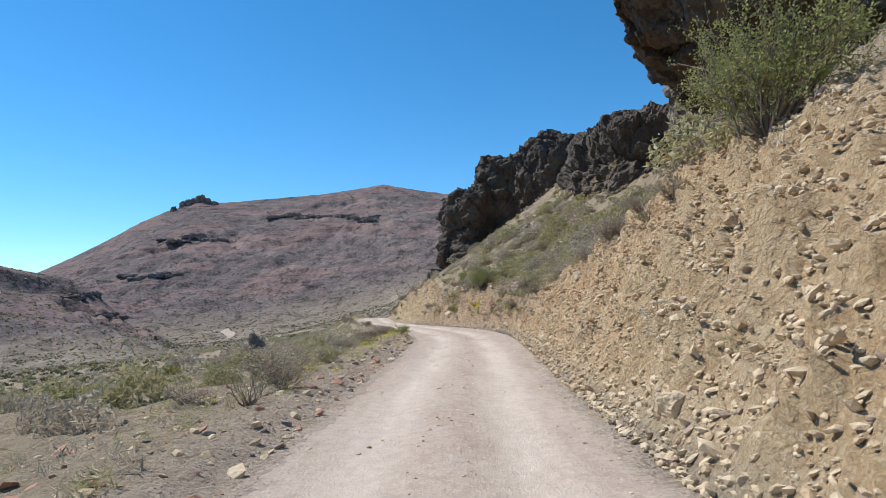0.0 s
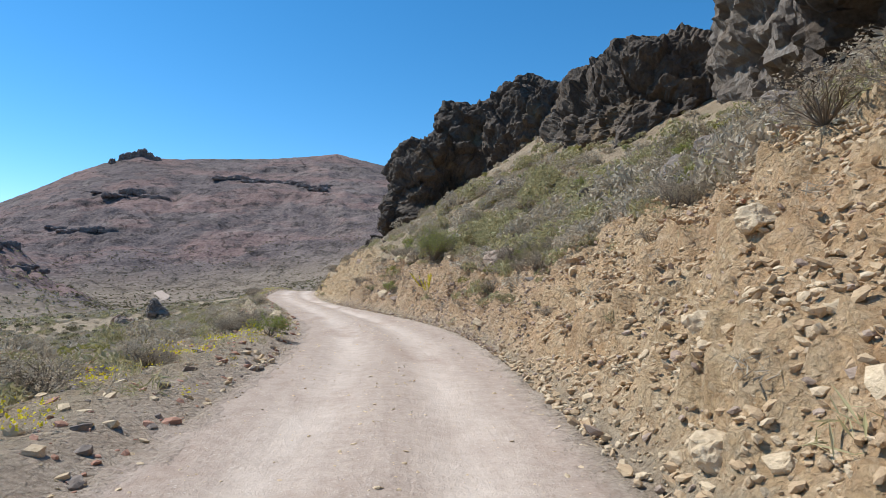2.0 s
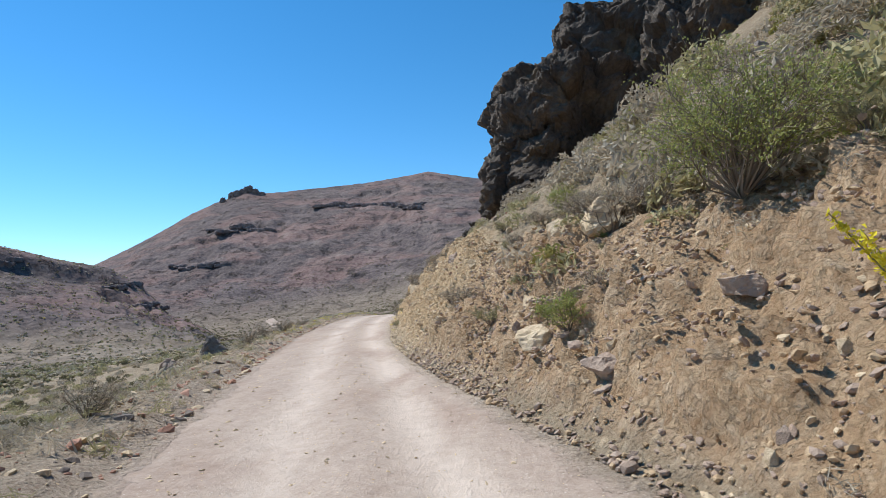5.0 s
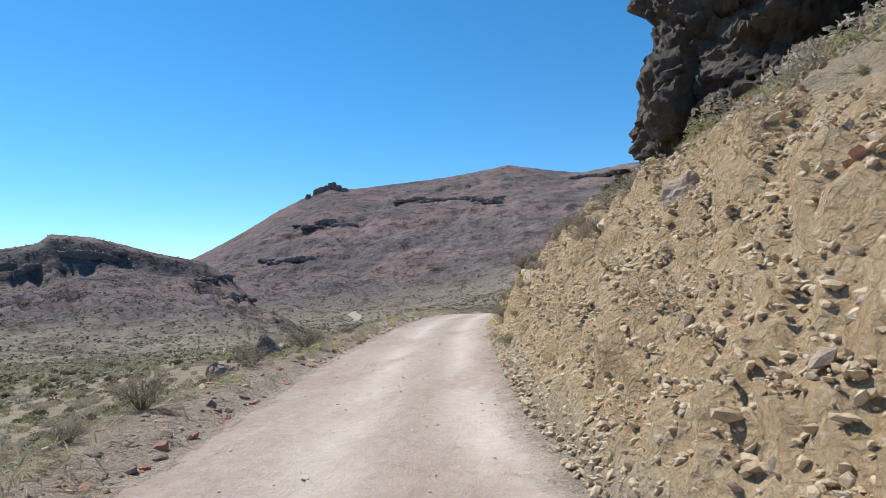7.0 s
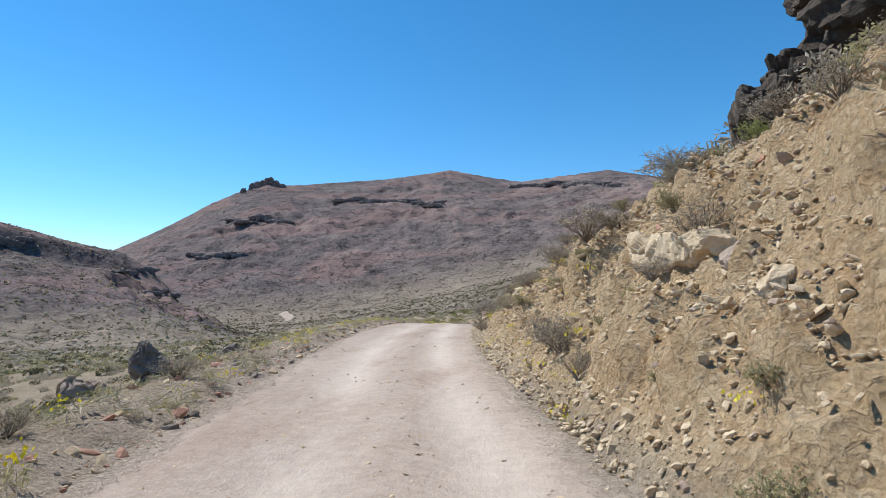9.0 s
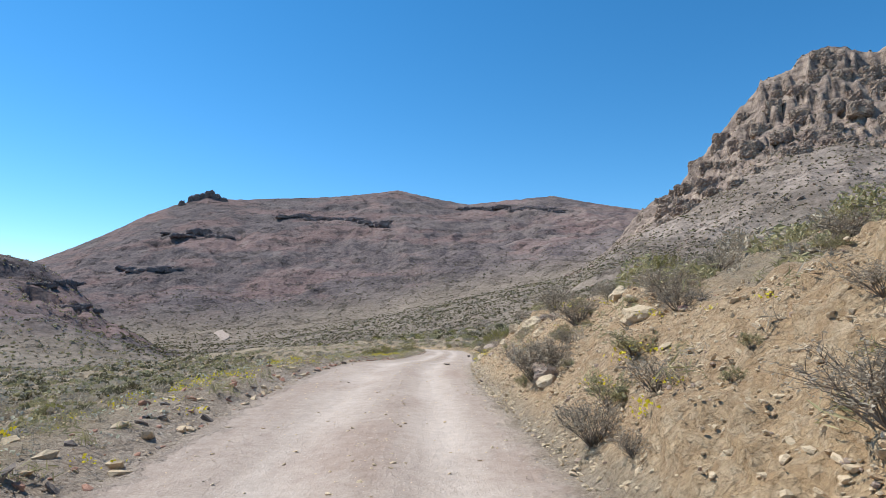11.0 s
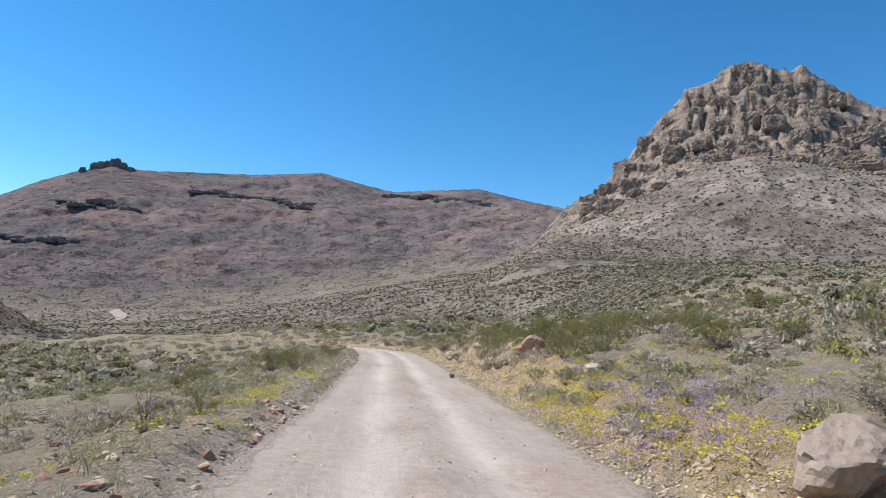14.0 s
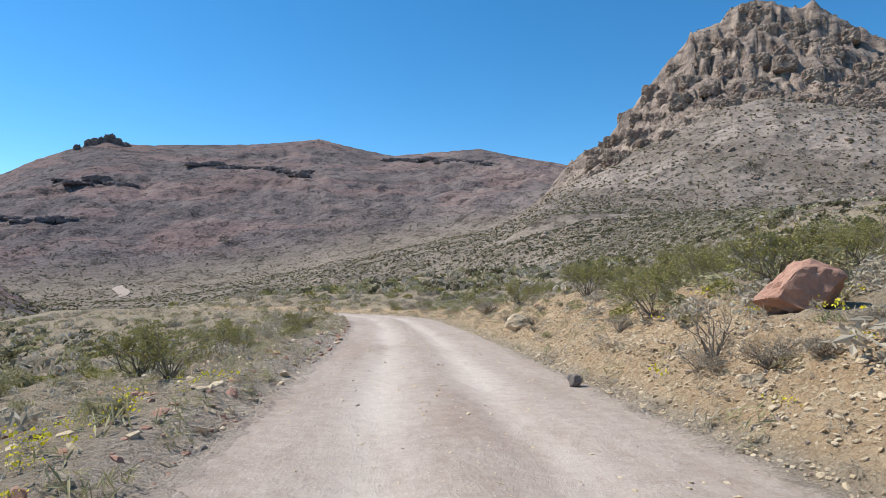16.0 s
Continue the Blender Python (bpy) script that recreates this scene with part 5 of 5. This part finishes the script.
def talus_blocks():
    """Fallen blocks and scrub on the butte's lower slopes."""
    rs = np.random.RandomState(19)
    shapes = [low_stone(rs) for i in range(8)]
    n = 2600
    az = np.radians(rs.uniform(11, 52, n))
    r = 430 + 420 * rs.uniform(0, 1, n) ** 0.7
    x, y = CENTRE[0] + np.sin(az) * r, CENTRE[1] + np.cos(az) * r
    lump = fbm(x / 40.0, y / 40.0, 5.0, 3) + rs.normal(0, 0.12, n) > 0.0
    x, y = x[lump], y[lump]
    size = 1.5 + 6 * rs.uniform(0, 1, len(x)) ** 3
    scatter("talus_blocks", "brown fallen blocks below the butte", "rocks", [s[0] for s in shapes], shapes[0][1], x, y, far_land(x, y)[0], size, CRAG_MAT, rs)
    tv, tf = tuft_templates(rs, 7, leaf=0.55)
    n = 12000
    az = np.radians(rs.uniform(-30, 50, n))
    r = 380 + 900 * rs.uniform(0, 1, n)
    x, y = CENTRE[0] + np.sin(az) * r, CENTRE[1] + np.cos(az) * r
    scatter("mountain_scrub", "sparse dark scrub on the far slopes", "scrub", tv, tf, x, y, far_land(x, y)[0] - 0.1, rs.uniform(1.5, 3.0, n), LEAF["dusky"], rs, tilt=0.05)


talus_blocks()


def boulder(x, y, size, material, label, seed, sink=0.25, flat=0.75, turn=0.0, tilt=0.0):
    """A larger single rock with broken faces."""
    rs = np.random.RandomState(seed)
    bm = bmesh.new()
    bmesh.ops.create_icosphere(bm, subdivisions=4, radius=0.5)
    v = np.array([q.co[:] for q in bm.verts])
    f = np.array([[q.index for q in p.verts] for p in bm.faces])
    bm.free()
    for i in range(13):
        d = rs.normal(size=3)
        d /= np.linalg.norm(d)
        v = v - np.clip(v @ d - rs.uniform(0.25, 0.41), 0, 1)[:, None] * d
    v = v * (1.2, 0.95, 1.15 * flat)
    g = v * 3 + seed
    d1, d2, val = cells(g, 0.9, seed)
    v = v * (1 + 0.14 * (val - 0.5) + 0.2 * fbm(g[:, 0], g[:, 1], g[:, 2], 5, 0.6) + 0.1 * ridged(g[:, 0] * 2, g[:, 1] * 2, g[:, 2] * 3, 3) - 0.6 * np.clip(0.08 - (d2 - d1), 0, 1))[:, None]
    ob = mesh_object("boulder", v * size * 1.15, f, material)
    ob.matrix_basis = Matrix.Translation((x, y, float(surface(x, y)) + size * flat * (0.5 - sink))) @ Euler((tilt, 0, turn)).to_matrix().to_4x4()
    return tagged(ob, label, "boulder", group="boulders by the road")


def boulders():
    rs = np.random.RandomState(23)
    named = ((4.36, 25.6, 0.5, BUFF_STONE, "orange upright stone in the cut bank", 0.1), (4.3, 25.2, 0.26, TAN_STONE, "pale round stone in the cut bank", 0.1), (3.05, 29.5, 0.55, TAN_STONE, "flat tan stone beside the road", 0.2), (4.3, 28.7, 0.35, DARK_STONE, "dark stone in the cut bank", 0.1), (8.7, 36.4, 1.4, DARK_STONE, "dark lava boulder among shrubs on the slope", 0.2),
             (0.2, 42.6, 0.5, TAN_STONE, "tan stone at the foot of the bank", 0.15), (1.9, 39.6, 0.35, PINK_STONE, "brown stone set in the cut bank", 0.2), (1.55, 44.5, 0.85, TAN_STONE, "pale blocky rock on the slope", 0.2), (1.0, 45.2, 0.7, TAN_STONE, "pale blocky rock on the slope", 0.2), (0.8, 40.5, 0.38, PINK_STONE, "brown stone at the foot of the bank", 0.15), (0.3, 44.0, 0.34, TAN_STONE, "tan stone in the cut bank", 0.2),
             (-4.15, 64.4, 0.5, TAN_STONE, "tan stone in the cut bank", 0.2), (-1.6, 55.3, 0.6, PINK_STONE, "brown slab in the upper bank", 0.3), (-2.45, 58.5, 0.45, TAN_STONE, "tan slab in the cut bank", 0.25), (-4.25, 62.6, 0.32, TAN_STONE, "pale stone in the cut bank", 0.2), (-4.05, 64.1, 0.42, TAN_STONE, "tan rounded stone beside a slab", 0.3), (-4.1, 63.5, 0.36, PINK_STONE, "brown stone beside a slab", 0.2),
             (-6.0, 87.3, 0.55, TAN_STONE, "pale pinkish rock in the low bank", 0.3), (-6.6, 85.3, 0.36, TAN_STONE, "pale rock in the low bank", 0.3), (-6.35, 89.2, 0.4, TAN_STONE, "pale rock in the low bank", 0.3), (-6.3, 99.3, 0.95, PINK_STONE, "broken brown ledge rock beside the road", 0.35), (-5.6, 99.9, 0.7, PINK_STONE, "broken brown ledge rock beside the road", 0.35),
             (-3.85, 118.75, 0.98, RED_STONE, "rough pinkish red boulder on the slope", 0.12), (-4.2, 110.7, 0.5, TAN_STONE, "pale boulder among yellow flowers", 0.2), (-5.75, 128.2, 0.7, TAN_STONE, "pale block on the low bank", 0.25), (-8.5, 93.5, 0.24, DARK_STONE, "dark flat stone lying on the road", 0.15), (6.2, 22.0, 0.6, TAN_STONE, "tan angular rock on the cut's edge", 0.2),
             (-6.9, 119.7, 0.24, DARK_STONE, "small pointed stone at the road's edge", 0.1), (-5.9, 116.8, 0.22, TAN_STONE, "small pale stone on the low bank", 0.2), (4.9, 17.4, 0.42, BUFF_STONE, "orange rock set in the cut bank", 0.3), (4.4, 19.2, 0.4, TAN_STONE, "tan rock set in the cut bank", 0.3), (4.2, 16.4, 0.36, BUFF_STONE, "orange rock set in the cut bank", 0.3),
             (-11.9, 70.0, 0.4, DARK_STONE, "dark stone on the road's outer edge", 0.2), (-3.0, 32.6, 0.35, TAN_STONE, "tan stone on the road's outer edge", 0.2))
    for i, (x, y, s, mat, lab, sink) in enumerate(named):
        boulder(x, y, s, mat, lab, 40 + i, sink, 0.3 if "flat" in lab else 0.72, rs.uniform(0, 6), rs.normal(0, 0.15))
    for i in range(30):
        y = rs.uniform(5, 72)
        u = float(edge_right(y)) + 0.5 + 5 * rs.uniform() ** 1.2
        mat, lab = ((TAN_STONE, "tan angular stone stuck in the cut bank"), (TAN_STONE, "pale stone stuck in the cut bank"), (BUFF_STONE, "orange buff stone stuck in the cut bank"))[rs.randint(3)]
        boulder(float(road_x(y)) + u, y, 0.14 + 0.24 * rs.uniform() ** 2, mat, lab, 100 + i, 0.42, 0.72, rs.uniform(0, 6), rs.normal(0, 0.3))
    for i in range(16):
        y = rs.uniform(77, 93)
        mat, lab = ((TAN_STONE, "pale rock in the low bank"), (PINK_STONE, "brown rock in the low bank"))[rs.randint(2)]
        boulder(float(road_x(y)) + float(edge_right(y)) + 0.6 + 2.0 * rs.uniform(), y, 0.2 + 0.26 * rs.uniform() ** 1.5, mat, lab, 160 + i, 0.3, 0.72, rs.uniform(0, 6), rs.normal(0, 0.3))
    for i in range(24):
        y = rs.uniform(24, 66)
        u = 6 + 9 * rs.uniform()
        boulder(float(road_x(y)) + u, y, 0.5 + 0.9 * rs.uniform() ** 2, DARK_STONE, "dark lava boulder among shrubs on the slope", 200 + i, 0.3, 0.75, rs.uniform(0, 6), rs.normal(0, 0.2))


boulders()
slab = rock_mass("boulder", (-4.0, 65.15, 1.72), (1.2, 1.3, 0.5), lean=(0.0, 0.15), seed=15, detail=34, power=6, chunk=0.7, rough=0.7, twist=24, material=TAN_STONE)
block_rock = rock_mass("boulder", (4.4, 34.2, float(surface(4.4, 34.2)) + 0.15), (1.0, 1.0, 1.1), lean=(0.1, 0.0), seed=16, detail=40, power=4.0, chunk=0.5, rough=0.9, twist=30, material=PINK_STONE)
tagged(block_rock, "large brown broken rock set in the cut bank", "boulder", group="boulders by the road")
tagged(slab, "tan jutting slab of rock in the cut bank", "boulder", group="boulders by the road")


# ---- flowers ----
def plume(x, y, seed):
    """A tall plant with slender yellow flower spikes."""
    rs = np.random.RandomState(seed)
    n, k = 9, 6
    t = np.linspace(0, 1, k)
    th = rs.uniform(0, 6.28, n)
    ln = rs.uniform(0.75, 1.25, n)
    line = np.zeros((n, k, 3))
    for j, f in enumerate((np.cos, np.sin)):
        line[..., j] = f(th)[:, None] * (0.42 * ln)[:, None] * t ** 1.3
    line[..., 0] -= 0.3 * t * ln[:, None]
    line[..., 2] = ln[:, None] * t
    v, f = tubes(line, np.full(n, 0.008), np.full(n, 0.004), 4)
    ob = mesh_object("plume_plant", v, f, LEAF["olive"])
    m = 130
    w = np.repeat(np.arange(n), m)
    q = rs.uniform(0.5, 1.0, n * m)
    seg = np.minimum((q * (k - 1)).astype(int), k - 2)
    fr = (q * (k - 1) - seg)[:, None]
    c = line[w, seg] * (1 - fr) + line[w, seg + 1] * fr + rs.normal(0, 0.014, (n * m, 3))
    for i in range(n):
        lv, lf = leaves(rs, c[w == i], 0.022, 1.8)
        mesh_object("flower_spike", lv, lf, LEAF["yellow"], parent=ob, label="slender yellow flower spike")
    d = rs.normal(0, 0.11, (600, 3))
    d[:, 2] = np.abs(d[:, 2]) * 0.8
    lv, lf = leaves(rs, d, 0.03, 2.4)
    tagged(mesh_object("leaf_rosette", lv, lf, LEAF["olive"], parent=ob), kind="stuff")
    ob.matrix_basis = Matrix.Translation((x, y, float(surface(x, y)) - 0.02))
    return tagged(ob, "tall desert plant with slender yellow flower spikes", "flowering plant")


plume(2.1, 37.1, 3)


def flowers():
    rs = np.random.RandomState(31)
    tv, tf = [], None
    for i in range(5):
        d = rs.normal(0, 0.36, (20, 3))
        d[:, 2] = np.abs(d[:, 2]) * 0.5 + 0.45
        v, tf = leaves(rs, d, 0.12, 1.0, up=1.5)
        tv.append(v)
    patches = (("yellow", "clumps of yellow desert flowers", [(-6.4, 106, 0.7, 2.5, 190), (-6.2, 102.5, 0.6, 2, 110), (-5.2, 109, 1.0, 2.5, 150), (-2.5, 109.5, 2.4, 2.5, 110), (-7.6, 96.5, 0.5, 2, 40), (-4.5, 113, 1.6, 3, 60), (-12.9, 107, 0.5, 2.5, 50), (-12.4, 115, 0.5, 3, 45), (-13.3, 92, 1.0, 6, 70),
                                                             (-12.6, 82, 0.8, 5, 60), (-11.8, 72, 0.8, 5, 40), (-10.5, 62, 0.8, 4, 30), (-2.6, 23, 0.8, 3, 45), (-5.2, 58.5, 0.4, 1.5, 30), (-5.6, 66.5, 0.4, 1.5, 22), (-6.3, 76, 0.7, 4, 30), (1.0, 118, 2.5, 3, 60), (-2.8, 14, 0.6, 3, 20)]),
               ("purple", "small purple desert flowers", [(-6.1, 103.8, 0.7, 1.8, 200), (-4.8, 105.2, 1.1, 2.2, 170), (-3.0, 109, 2.0, 2.5, 60)]),
               ("cream", "small cream desert flowers", [(-13.4, 88, 1.2, 6, 90), (-4.0, 110, 2.0, 4, 60), (-1, 120, 3, 4, 60), (-12.6, 75, 1.2, 5, 50)]))
    for mat, lab, spots in patches:
        x = np.concatenate([rs.normal(a, sa, n) for a, b, sa, sb, n in spots])
        y = np.concatenate([rs.normal(b, sb, n) for a, b, sa, sb, n in spots])
        off = np.where(x > road_x(y), x - road_x(y) - edge_right(y), road_x(y) - x - edge_left(y)) > 0.3
        x, y = x[off], y[off]
        scatter("wildflowers", lab, "flowers", tv, tf, x, y, surface(x, y) - 0.03, rs.uniform(0.12, 0.34, len(x)), LEAF[mat], rs, tilt=0.05)


flowers()


# ---- single stones of the bank, the ones passed nearest ----
def bank_pieces():
    rs = np.random.RandomState(77)
    ground = bpy.data.objects["ground"]
    made = []
    for i in range(9):
        v, f = low_stone(rs)
        mat = (TAN_STONE, BUFF_STONE, TAN_STONE, PINK_STONE)[i % 4]
        made.append(mesh_object("stone", v, f, mat, parent=ground))
    for i in range(290):
        y = rs.uniform(6, 72)
        h = float(np.interp(y, CUT_Y, CUT_H))
        u = float(edge_right(y)) + 0.35 + (h / 1.1) * rs.uniform() ** 1.2
        x = float(road_x(y)) + u
        size = 0.09 + 0.14 * rs.uniform() ** 2
        m = Matrix.Translation((x, y, float(surface(x, y)) - 0.05 * size)) @ Euler(tuple(rs.uniform(0, 6.28, 3))).to_matrix().to_4x4() @ Matrix.Diagonal((size, size, size, 1))
        if i < len(made):
            made[i].matrix_basis = m
        else:
            ob = new("stone", made[i % len(made)].data)
            ob.parent = ground
            ob.matrix_basis = m


bank_pieces()
